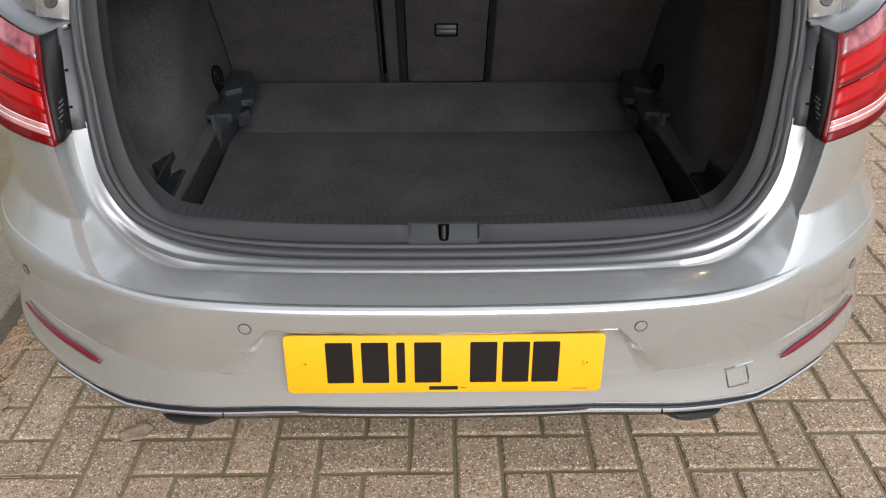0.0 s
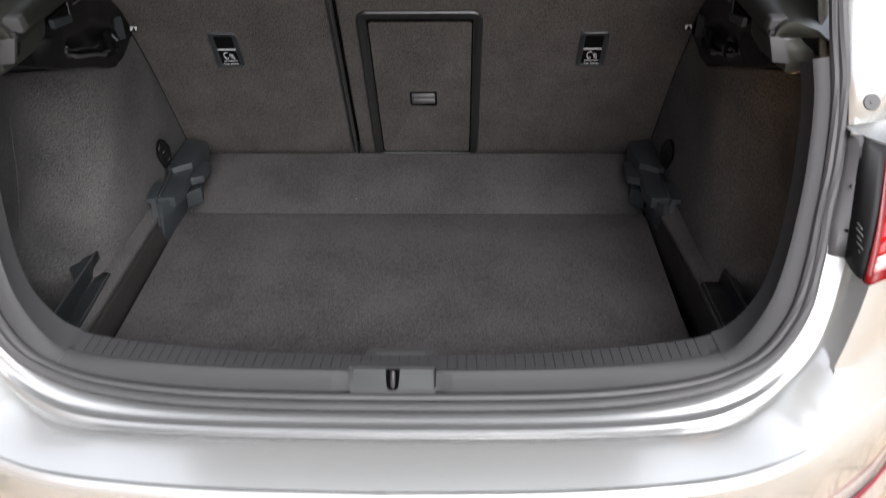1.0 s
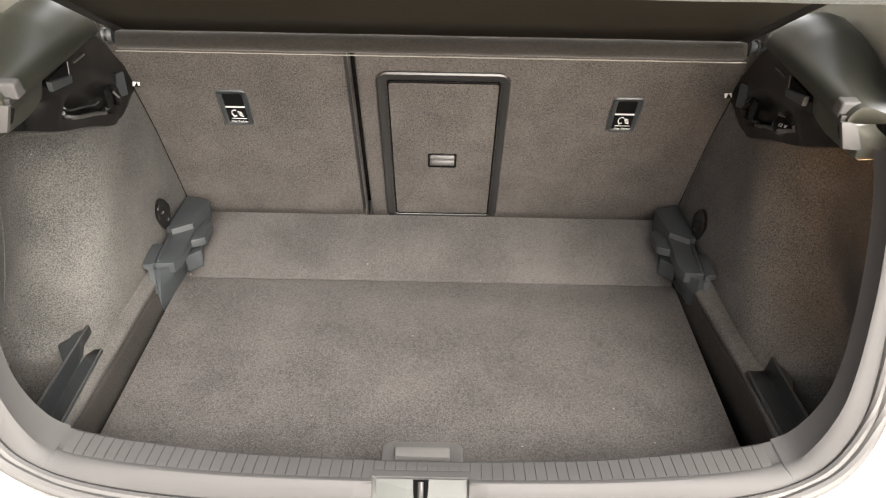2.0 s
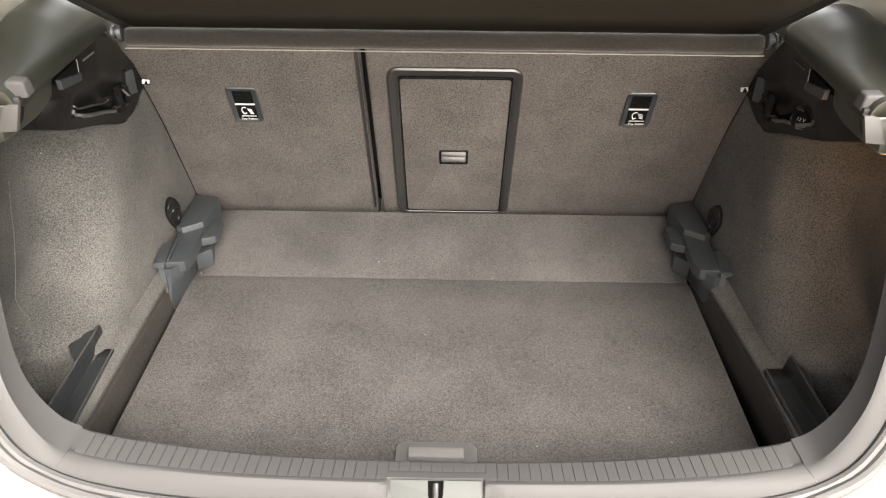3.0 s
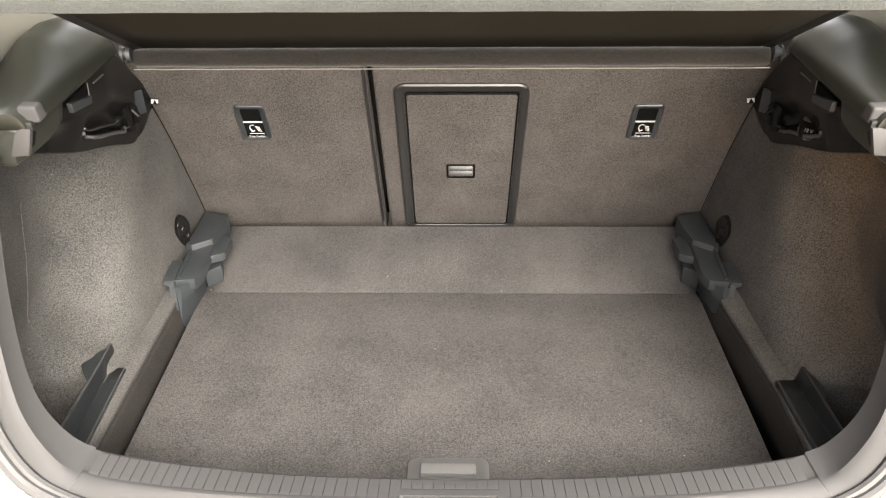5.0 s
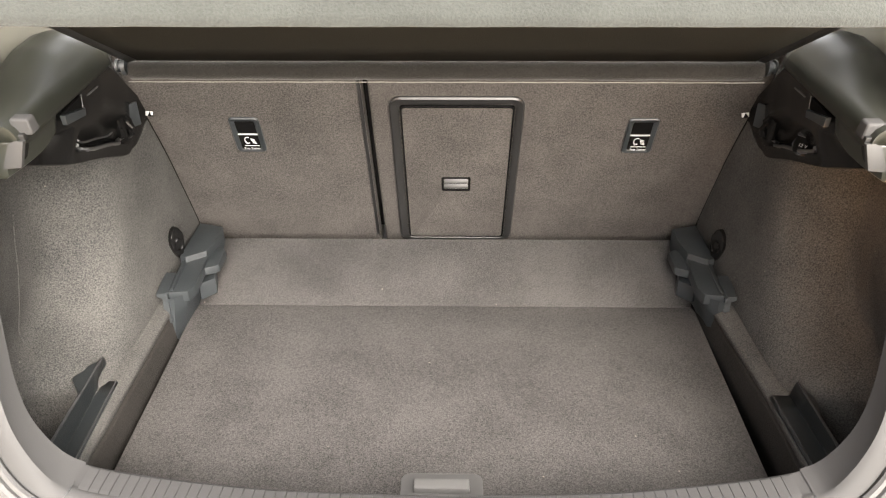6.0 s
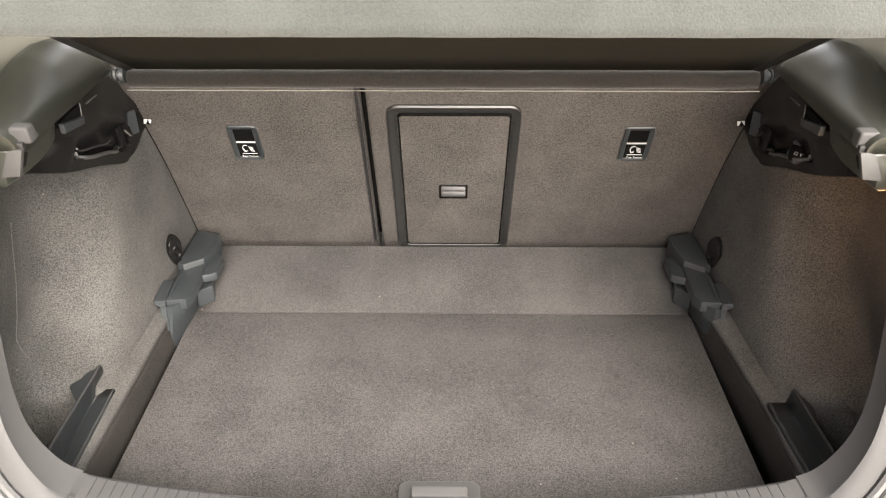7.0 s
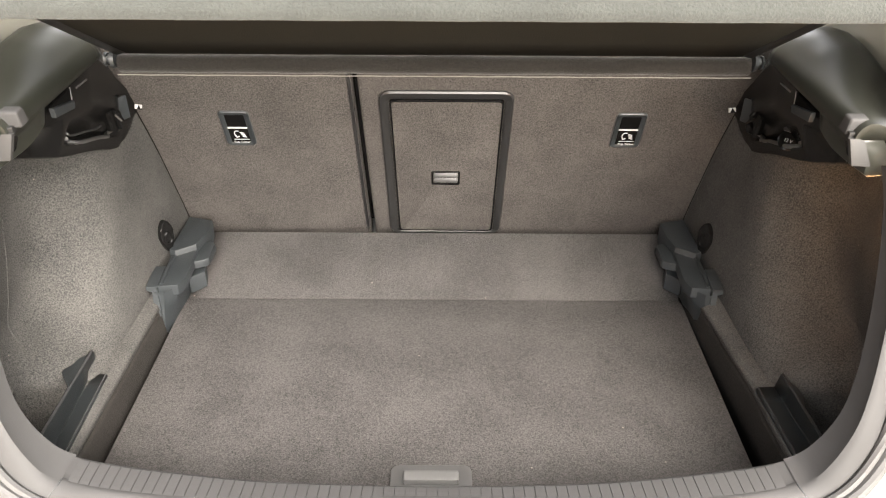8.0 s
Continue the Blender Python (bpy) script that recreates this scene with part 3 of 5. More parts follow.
# ---------------------------------------------------------------- bumper fittings
rows = []
for k in range(8):
    a = 2 * math.pi * k / 8
    right = [lower_skin(i, 0.3475 + 0.0038 * math.sin(a), -0.0150 + 0.006 * ease([(0.48, 0.0), (0.64, 1.0)], PLAN[i].x) - 0.0040 * math.cos(a)) for i in range(0, index_at(0.72))]
    rows.append([Vector((-p.x, p.y, p.z)) for p in right[:0:-1]] + right)
rows.append(rows[0])
part("chrome_strip", sheet(rows), CHROME, car, "thin chrome strip along the bumper's lower edge")
rows = []
for z, d in ((0.3615, -0.003), (0.3590, -0.0035), (0.3565, -0.0060), (0.3545, -0.0085), (0.3530, -0.0085), (0.3500, -0.004)):
    right = [lower_skin(i, min(z, 0.3585), d + 0.003 * ease([(0.50, 0.0), (0.66, 1.0)], PLAN[i].x)) + Vector((0, 0, z - min(z, 0.3585))) for i in range(0, 226)]
    rows.append([Vector((-p.x, p.y, p.z)) for p in right[:0:-1]] + right)
part("groove_strip", sheet(rows), GROOVE_BLACK, car, "black grooved strip under the bumper's painted edge", thick=0.002, outward=-1)
for s in (-1, 1):
    p = lower_skin(index_at(0.372), 0.3475, -0.0185, s)
    part("strip_joint", block((0.0012, 0.006, 0.010), Matrix.Translation(p), 0.0), GLOSS_BLACK, car, "joint in the chrome strip")
rows = []
for z, d in ((0.3510, -0.004), (0.349, -0.008), (0.342, 0.006), (0.334, 0.008), (0.325, 0.014), (0.30, 0.03), (0.26, 0.06), (0.22, 0.12)):
    right = [lower_skin(i, z, d + ease([(0.58, 0.0), (0.66, 0.010)], PLAN[i].x) - 0.030 * math.exp(-((PLAN[i].x - 0.44) / 0.05) ** 4) * (0.31 < z < 0.34)) for i in range(0, 220)]
    rows.append([Vector((-p.x, p.y, p.z)) for p in right[:0:-1]] + right)
part("valance", sheet(rows), TRIM_BLACK, car, "black plastic lower valance", thick=0.004)

for s in (-1, 1):
    # reflector in the lower corner
    a, b = index_at(0.605), index_at(0.80)
    rows = []
    for k in range(5):
        row = []
        for j in range(25):
            f = a + (b - a) * j / 24
            tall = 0.0105 * min(1, 0.25 + 1.2 * (1 - j / 24)) * min(1, 0.15 + j / 3)
            z = 0.378 + 0.012 * j / 24 + tall * (k / 4 - 0.5)
            row.append(skin_at(f, z, side_depth(z, PLAN[int(f)].x) - 0.0025 - 0.0012 * math.sin(math.pi * k / 4), s))
        rows.append(row)
    part("reflector", sheet(rows), REFLECTOR, car, "slim dark red reflector strip", thick=0.003)
    # parking sensor
    for x, z in ((0.318, 0.5185), (0.752, 0.500)):
        i = index_at(x)
        p = skin(i, z, side_depth(z, x) - 0.0003, s)
        way = (PLAN[i + 1] - PLAN[i - 1]).normalized()
        m = Matrix.Translation(p) @ Vector((s * way.y, -way.x, 0.02)).to_track_quat("Z", "Y").to_matrix().to_4x4()
        sensor = part("parking_sensor", prism([(0.0094 * math.cos(t * math.pi / 12), 0.0094 * math.sin(t * math.pi / 12)) for t in range(24)], 0.0006, m, 0.0003), PAINT, car, "round painted parking sensor")
        bm = tube([m @ Vector((0.0100 * math.cos(t * math.pi / 12), 0.0100 * math.sin(t * math.pi / 12), 0.0002)) for t in range(25)], 0.0008, 6, cap=False)
        part("gap_ring", bm, GLOSS_BLACK, sensor)

# towing-eye cover
i0, i1 = index_at(0.488), index_at(0.533)


def face_point(f, z, lift=0.0015):
    i = int(f)
    return lower_skin(i, z, face_depth(PLAN[i].x, z) - lift).lerp(lower_skin(i + 1, z, face_depth(PLAN[i].x, z) - lift), f - i)


loop = [face_point(i0 + (i1 - i0) * (u + 0.16 * (1 - v)), 0.3655 + 0.0245 * v) for u, v in ((0, 0), (0.25, 0), (0.5, 0), (0.75, 0), (0.95, 0), (1, 0.1), (1, 0.5), (1, 1), (1.3, 1.0), (1, 1), (0.5, 1), (0, 1), (0, 0.5), (0, 0))]
part("towing_eye_cover", tube(loop, 0.0007, 6, cap=False), TRIM_BLACK, car, "fine shut line of the towing-eye cover")

lip_edge = [face_point(i0 + (i1 - i0) * (0.45 + 0.85 * k / 8), 0.3915, 0.0022) for k in range(9)]
part("cover_lip", tube(lip_edge, 0.0011, 6), PAINT, car, "raised lip above the towing-eye cover")

# number plate: bars stand for its characters
PLATE = Matrix.Translation((0.002, -0.012, 0.449)) @ pose(0, 0, 0, 90 - 9.8, 0, 0)
number_plate = part("number_plate", prism(rounded(-0.26, -0.0555, 0.26, 0.0555, 0.008), 0.003, PLATE, 0.0006), PLATE_YELLOW, car, "yellow number plate with black characters")
for x in (-0.1715, -0.1135, -0.0715, -0.0275, 0.0635, 0.1165, 0.1655):
    wide = 0.014 if x == -0.0715 else 0.044
    part("character_bar", prism(rounded(x - wide / 2, -0.036, x + wide / 2, 0.042, 0.002, 2), 0.0006, PLATE @ Matrix.Translation((0, 0, 0.003))), PLATE_BLACK, number_plate)
for x0, x1, y0, y1 in ((-0.026, 0.022, -0.0505, -0.0435), (0.026, 0.036, -0.0475, -0.046), (0.212, 0.238, -0.0505, -0.049)):
    part("print_bar", prism(rounded(x0, y0, x1, y1, 0.0006, 2), 0.0005, PLATE @ Matrix.Translation((0, 0, 0.003))), PLATE_BLACK if x0 < 0 else SAND, number_plate)
for x in (-0.229, 0.231):
    bm = prism([(0.0055 * math.cos(t * math.pi / 8), 0.0055 * math.sin(t * math.pi / 8)) for t in range(16)], 0.002, PLATE @ Matrix.Translation((x, 0.002, 0.003)), 0.001)
    cap = part("screw_cap", bm, PLATE_YELLOW, number_plate)
    part("screw_dot", prism([(0.0014 * math.cos(t * math.pi / 4), 0.0014 * math.sin(t * math.pi / 4)) for t in range(8)], 0.0005, PLATE @ Matrix.Translation((x + 0.002, 0.003, 0.005))), PLATE_BLACK, number_plate)

# ---------------------------------------------------------------- boot opening: seal and trims
OUTN = Vector((0, -0.894, 0.447))
for s in (-1, 1):
    outer, inner = flip(o_line, s), flip(c_line, s)
    part("rubber_seal", tube([p.lerp(q, 0.08) + 0.002 * OUTN for p, q in zip(outer, inner)], 0.0085, 10), RUBBER, car, "black rubber seal round the boot opening")
    part("seal_lip", tube([p.lerp(q, 0.32) + 0.001 * OUTN for p, q in zip(outer, inner)], 0.0062, 8), RUBBER, car, "inner lip of the rubber seal")

# v: 0 at the seal, 1 at the crease, 2 at the inner edge
BAND = [(0.30, -0.012), (0.38, -0.004), (0.46, 0.0), (0.60, 0.002), (0.80, 0.003), (0.93, 0.002), (1.0, 0.0)]


def line_at(line, k):
    i, u = int(k), k - int(k)
    return line[i].lerp(line[min(i + 1, len(line) - 1)], u)


def band_point(k, v, h, s):
    if v <= 1:
        p = line_at(o_line, k).lerp(line_at(c_line, k), v) + h * OUTN
    else:
        p = line_at(c_line, k).lerp(line_at(r_line, k), v - 1) + h * Vector((0, 0.3, 0.95))
    return Vector((s * p.x, p.y, p.z))


SEAM, LAST = 39.0, 107
SILL = BAND + [(1.06, 0.0005), (1.14, -0.0003), (1.215, -0.0018), (1.24, -0.0022), (1.42, -0.0022), (1.50, -0.0022), (1.62, -0.0022), (1.85, -0.0022), (1.95, -0.0018), (2.0, -0.003), (2.0, -0.02), (2.0, -0.06), (2.0, -0.13)]


PLATE_LOW = line_at(o_line, 0).lerp(line_at(c_line, 0), 0.37)
PLATE_HIGH = line_at(c_line, 0).lerp(line_at(r_line, 0), 0.22) + Vector((0, 0.001, -0.004))


def sill_point(k, v, h, s):
    """The sill, with a flat sloping box for the striker sunk into its middle."""
    p = band_point(k, v, h, s)
    off = abs(p.x - 0.003)
    if 1.1 < v < 1.52 and off < 0.066:
        p = band_point(k, v, 0.0, s)
    if v < 1.0 and off < 0.086:
        p = band_point(k, v, h - 0.004 * min(1.0, (0.086 - off) / 0.020), s)
    if 0.37 <= v <= 1.22 and off < 0.0625:
        flat = PLATE_LOW.lerp(PLATE_HIGH, (v - 0.37) / 0.85)
        p = p.lerp(Vector((p.x, flat.y, flat.z)), min(1.0, (0.0625 - off) / 0.003))
    return p


fine_k = sorted({k * 0.5 for k in range(0, 78)} | {k * 0.125 for k in range(0, 64)} | {SEAM})
rows = []
for v, h in SILL:
    right = [(band_point(k, v, h, 1), k) for k in fine_k]
    row = []
    for sgn, items in ((-1, right[:0:-1]), (1, right)):
        for p, k in items:
            row.append(sill_point(k, v, h, sgn))
    rows.append(row)
sill_trim = part("sill_trim", sheet(rows), TRIM_GREY, car, "ribbed grey plastic loading-sill trim", angle=25)
SIDE = BAND + [(1.08, -0.002), (1.3, -0.001), (1.9, 0.0), (2.0, 0.0)]
for s in (-1, 1):
    ks = [38.5 + k * (LAST - 38.5) / 120 for k in range(121)]
    rows = []
    for v, h in SIDE:
        if v <= 1:
            rows.append([band_point(k, v, h, s) for k in ks])
        else:
            rows.append([Vector((s * p.x, p.y, p.z)) for p in [line_at(c_line, k).lerp(line_at(r_line, k), v - 1) + 0.004 * math.sin(math.pi * min(1, v - 1)) * Vector((0.5, -0.4, 0)) for k in ks]])
    rows.append([Vector((s * (p.x + 0.012), p.y + 0.004, p.z - 0.004)) for p in [line_at(r_line, k) for k in ks]])
    part("opening_trim", sheet(rows), TRIM_GREY, car, "smooth grey plastic trim of the opening's side", angle=30)

# fine groove beside each end joint of the sill
for s in (-1, 1):
    groove = [band_point(38.72, v, h + 0.0002, s) for v, h in ((0.48, 0.0), (0.60, 0.002), (0.80, 0.003), (0.93, 0.002), (1.0, 0.0005), (1.06, 0.0005), (1.14, -0.0003))]
    part("end_groove", tube(groove, 0.0005, 6), SUPPORT, sill_trim)

# ribs across the sill
line_x = [p.x for p in c_line[:42]]
x = -0.458
while x < 0.460:
    pads = []
    for xs in (x - 0.0066, x + 0.0066):
        xx = abs(xs)
        j = max(i for i in range(41) if line_x[i] <= xx + 1e-9)
        k = j + (xx - line_x[j]) / (line_x[j + 1] - line_x[j])
        sgn = 1 if xs >= 0 else -1
        low = 1.44 if abs(x - 0.003) < 0.064 else 1.14
        pads.append([band_point(k, v, h, sgn) for v, h in ((low, -0.0006), (low + 0.10, -0.0001), ((low + 1.9) / 2, 0.0001), (1.88, 0.0), (1.97, -0.0020))])
    for e in (0, -1):
        pads.insert(0 if e == 0 else len(pads), [p + Vector((0, -0.3, -0.95)) * 0.0028 for p in pads[e]])
    part("rib", sheet(pads), TRIM_GREY, sill_trim, smooth=False)
    x += 0.0140

# striker in its box; the slot's shade is a near-black plate
base = PLATE_LOW.lerp(PLATE_HIGH, 0.5)
M = Matrix.Translation(base + Vector((0.003, 0, 0))) @ pose(0, 0, 0, 50.4)
plate = part("striker_plate", prism(rounded(-0.0575, -0.018, 0.0575, 0.0185, 0.002), 0.0012, M, 0.0004), PLATE_GREY, sill_trim, "pale grey plate round the striker slot")
slot = [(-0.0100, 0.0182), (-0.0093, 0.0), (-0.0080, -0.008), (-0.0045, -0.0115), (0.0045, -0.0115), (0.0080, -0.008), (0.0093, 0.0), (0.0100, 0.0182)]
striker = part("striker", prism(slot, 0.0018, M), SLOT_SHADE, car, "steel striker in a slot whose shade is painted black")
# loop stands proud, so its steel is darkened for the slot's shade
part("striker_loop", tube([M @ Vector(p) for p in ((0, -0.007, -0.001), (0, -0.002, 0.0005), (0, 0.008, 0.001), (0, 0.015, 0.0))], 0.0042, 10), STEEL_DARK, striker)

# ---------------------------------------------------------------- boot sides
WALL_OUT = [(0.22, 0.064), (0.30, 0.090), (0.38, 0.114), (0.46, 0.131), (0.520, 0.127), (0.552, 0.104), (0.58, 0.068), (0.605, 0.045), (0.64, 0.031), (0.70, 0.022), (0.80, 0.013), (0.90, 0.0), (1.05, -0.002)]
WALL_TOP = [(0.20, 1.0), (0.44, 0.955), (0.48, 0.937), (0.52, 0.916), (0.56, 0.894), (0.61, 0.870), (0.66, 0.854), (0.72, 0.840), (0.80, 0.828), (0.84, 0.832), (0.86, 0.862), (0.88, 0.92), (1.05, 0.98)]


def wall_x(y, z):
    y_out = y - ease([(0.56, -0.02), (0.62, 0.035), (0.66, 0.080), (0.72, 0.112), (0.82, 0.120), (0.90, 0.09)], z) * ease([(0.64, 1.0), (0.70, 0.85), (0.80, 0.25), (0.86, 0.0)], y)
    out = sum(ease(WALL_OUT, y_out + d) for d in (-0.016, -0.008, 0, 0.008, 0.016)) / 5
    low = min(1.0, max(0.0, (z - 0.51) / 0.13))
    low = low * low * (3 - 2 * low)
    pocket = ease([(0.22, 1.0), (0.38, 0.9), (0.46, 0.2), (0.54, 0.0)], y)
    under_edge = 1 - min(1.0, max(0.0, (z - 0.530) / 0.085))
    hollow = ease([(0.22, 1.0), (0.435, 1.0), (0.495, 0.0)], y) * under_edge * under_edge * (3 - 2 * under_edge)
    return 0.552 + out * max(low, 0.75 * pocket) + 0.060 * hollow


for s in (-1, 1):
    rows = []
    for j in range(41):
        row = []
        for k in range(81):
            y = 0.235 + (1.03 - 0.235) * k / 80
            z = 0.43 + (ease(WALL_TOP, y) - 0.43) * j / 40
            y = max(y, 0.215 + 0.5 * (z - 0.58) + 0.02)
            row.append(Vector((s * wall_x(y, z), y, z)))
        rows.append(row)
    part("side_carpet", sheet(rows), SIDE_CARPET, car, "dark grey carpeted boot side panel", thick=0.004)
    # carpeted ledge beside the floor board
    rows, fronts = [], []
    for k in range(30):
        y = 0.245 + 0.63 * k / 29
        sunk = ease([(0.24, 1.0), (0.455, 1.0), (0.515, 0.0)], y)
        if s < 0:
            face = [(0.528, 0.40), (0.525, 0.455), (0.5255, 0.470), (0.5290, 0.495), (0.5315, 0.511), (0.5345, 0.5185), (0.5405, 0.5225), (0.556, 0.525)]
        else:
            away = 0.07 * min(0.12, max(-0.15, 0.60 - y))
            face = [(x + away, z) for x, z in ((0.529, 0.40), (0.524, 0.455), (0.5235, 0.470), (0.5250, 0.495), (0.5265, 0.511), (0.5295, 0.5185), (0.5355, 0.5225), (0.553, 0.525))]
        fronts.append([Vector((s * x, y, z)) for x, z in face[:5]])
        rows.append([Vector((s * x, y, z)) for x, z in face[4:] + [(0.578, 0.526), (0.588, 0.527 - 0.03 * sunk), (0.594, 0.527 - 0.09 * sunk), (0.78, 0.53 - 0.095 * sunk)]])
    # the upright has a darker tone than the carpet on the ledge
    part("ledge_front", sheet(fronts), LEDGE_DARK, car, "darker upright below the carpet ledge", thick=0.003)
    part("side_ledge", sheet(rows), SIDE_CARPET, car, "rounded carpet ledge beside the boot floor", thick=0.003)

    # floor support: stepped plastic moulding at the seat end
    def slab(outline, z0, z1, bevel, bm=None):
        return prism([(s * x, y) for x, y in outline], z1 - z0, Matrix.Translation((0, 0, z0)), bevel, bm)

    bm = slab([(0.543, 0.982), (0.489, 0.966), (0.487, 0.918), (0.495, 0.863), (0.530, 0.837), (0.543, 0.842)], 0.500, 0.567, 0.0035)
    slab([(0.542, 0.860), (0.494, 0.866), (0.491, 0.815), (0.487, 0.756), (0.495, 0.733), (0.533, 0.729)], 0.532, 0.554, 0.0030, bm)
    top = [(0.540, 0.862), (0.500, 0.870), (0.498, 0.800), (0.500, 0.738), (0.519, 0.719), (0.536, 0.719)]
    foot = [(0.548, 0.880), (0.514, 0.880), (0.5155, 0.810), (0.519, 0.742), (0.528, 0.705), (0.546, 0.703)]
    sheet([[Vector((s * x, y, 0.546)) for x, y in top], [Vector((s * x, y, 0.534)) for x, y in top], [Vector((s * (x * 0.7 + a * 0.3), y * 0.7 + b * 0.3, 0.510)) for (x, y), (a, b) in zip(top, foot)], [Vector((s * x, y, 0.450)) for x, y in foot]], True, bm)
    support = part("floor_support", bm, SUPPORT, car, "stepped blue-grey plastic floor support", angle=28)
    part("support_lobe", slab([(0.506, 0.900), (0.481, 0.914), (0.468, 0.900), (0.467, 0.845), (0.472, 0.838), (0.496, 0.827), (0.510, 0.850)], 0.529, 0.546, 0.0035), SUPPORT, support)
    part("support_step", slab([(0.512, 0.862), (0.484, 0.868), (0.478, 0.838), (0.503, 0.812), (0.516, 0.824)], 0.480, 0.517, 0.0050), SUPPORT, support)
    part("support_rib", slab([(0.537, 0.842), (0.531, 0.842), (0.523, 0.735), (0.528, 0.735)], 0.550, 0.5575, 0.0015), SUPPORT, support)
    part("support_wing", slab([(0.560, 0.796), (0.537, 0.796), (0.530, 0.727), (0.534, 0.722), (0.551, 0.720)], 0.548, 0.557, 0.0022), SUPPORT, support)
    leg = [(0.531, 0.552), (0.550, 0.552), (0.548, 0.547), (0.541, 0.545), (0.540, 0.528), (0.549, 0.503), (0.5265, 0.499)]
    M = Matrix(((s, 0, 0, 0), (0, 0.32, 1, 0.5455), (0, 1, 0, 0), (0, 0, 0, 1)))
    part("support_leg", prism(leg, 0.010, M, 0.0012), SUPPORT, support)

    # corner moulding with an upright fin, behind the sill
    if s < 0:
        start, tip_y, (in0, in1), (mid0, mid1), (tip0, tip1) = 0.503, 0.526, (0.5475, -0.010), (0.5750, -0.016), (0.5715, -0.006)
    else:
        start, tip_y, (in0, in1), (mid0, mid1), (tip0, tip1) = 0.481, 0.477, (0.5360, 0.006), (0.5660, 0.0105), (0.5670, 0.005)
    rows = []
    for k in range(7):
        u = k / 6
        a, b, c, y, ty = in0 + in1 * u, mid0 + mid1 * u, tip0 + tip1 * u, start - 0.23 * u, tip_y - 0.265 * u
        rows.append(flip([Vector(p) for p in (
            (a + 0.0015, y - 0.001, 0.5120), (a - 0.0010, y - 0.001, 0.5262), (a, y, 0.5280), (a + 0.0020, y, 0.5270),
            (b - 0.0020, y + 0.001, 0.5265), (b, y + 0.002, 0.5290), (c - 0.0012, ty - 0.001, 0.5610), (c + 0.0012, ty, 0.5610), (c + 0.0045, ty - 0.015, 0.4820))], s))
    tray = part("corner_moulding", sheet(rows), TRAY_GREY, car, "grey plastic corner moulding with an upright fin", thick=0.002, angle=20)
    for x0, x1, y, z, length in ((in0, in1, start, 0.5296, 0.23), (mid0, mid1, start + 0.002, 0.5306, 0.23), (tip0, tip1, tip_y, 0.5626, 0.265)):
        part("ridge", tube(flip([(x0, y, z), (x0 + x1, y - length, z)], s), 0.0009, 6), TRIM_GREY, tray)
    tip = tip0 + (0.030 if s < 0 else 0.014)
    fin = [(tip0 - 0.001, tip_y + 0.001), (tip, tip_y - 0.030), (tip, tip_y - 0.052), (tip0 + 0.001, tip_y - 0.090)]
    part("fin", prism([(s * x, y) for x, y in fin], 0.078, Matrix.Translation((0, 0, 0.4800)), 0.0), TRAY_GREY, tray, smooth=False)

    # lashing eye
    drop = [(0.036 * math.cos(2 * math.pi * k / 24), 0.0165 * math.sin(2 * math.pi * k / 24)) for k in range(24)]
    drop = [(a, b * (1.0 - 0.35 * max(0, -a) / 0.03)) for a, b in drop]
    turn = radians(28)
    out = Vector((-s * math.cos(turn), -math.sin(turn), 0.0))
    along = Vector((-s * math.sin(turn), math.cos(turn), 0.0))
    M = Matrix(((0, along.x, out.x, s * 0.5465), (0, along.y, out.y, 0.850), (1, 0, 0, 0.594), (0, 0, 0, 1)))
    eye = part("lashing_eye", prism(drop, 0.009, M @ Matrix.Translation((0, 0, -0.004)), 0.003), GLOSS_BLACK, car, "glossy black lashing eye")
    part("hinged_ring", tube([M @ Vector((-0.002 + 0.013 * math.cos(t * math.pi / 8), 0.009 * math.sin(t * math.pi / 8), 0.006)) for t in range(17)], 0.0019, 6, cap=False), GLOSS_BLACK, eye)

# soft fold in the carpet near the opening
fold_line = []
for k in range(15):
    z = 0.59 + 0.21 * k / 14
    y = 0.476 + 0.505 * (z - 0.582)
    fold_line.append((-wall_x(y, z) - 0.0012, y, z))
part("carpet_fold", tube(fold_line, 0.0023, 8), SIDE_CARPET, car, "fine raised fold in the side carpet")

# black tubes drawn for the shade between seat backs and side carpets
for s in (-1, 1):
    line = []
    for k in range(15):
        z = 0.56 + 0.31 * k / 14
        y = 1.012 - 0.46 * (z - 0.525)
        line.append((s * (wall_x(y, z) - 0.003), y - 0.001, z))
    part("seat_gap_shade", tube(line, 0.0010, 6), SHADE_BLACK, car, "black line for the shade in the gap beside the seat back")

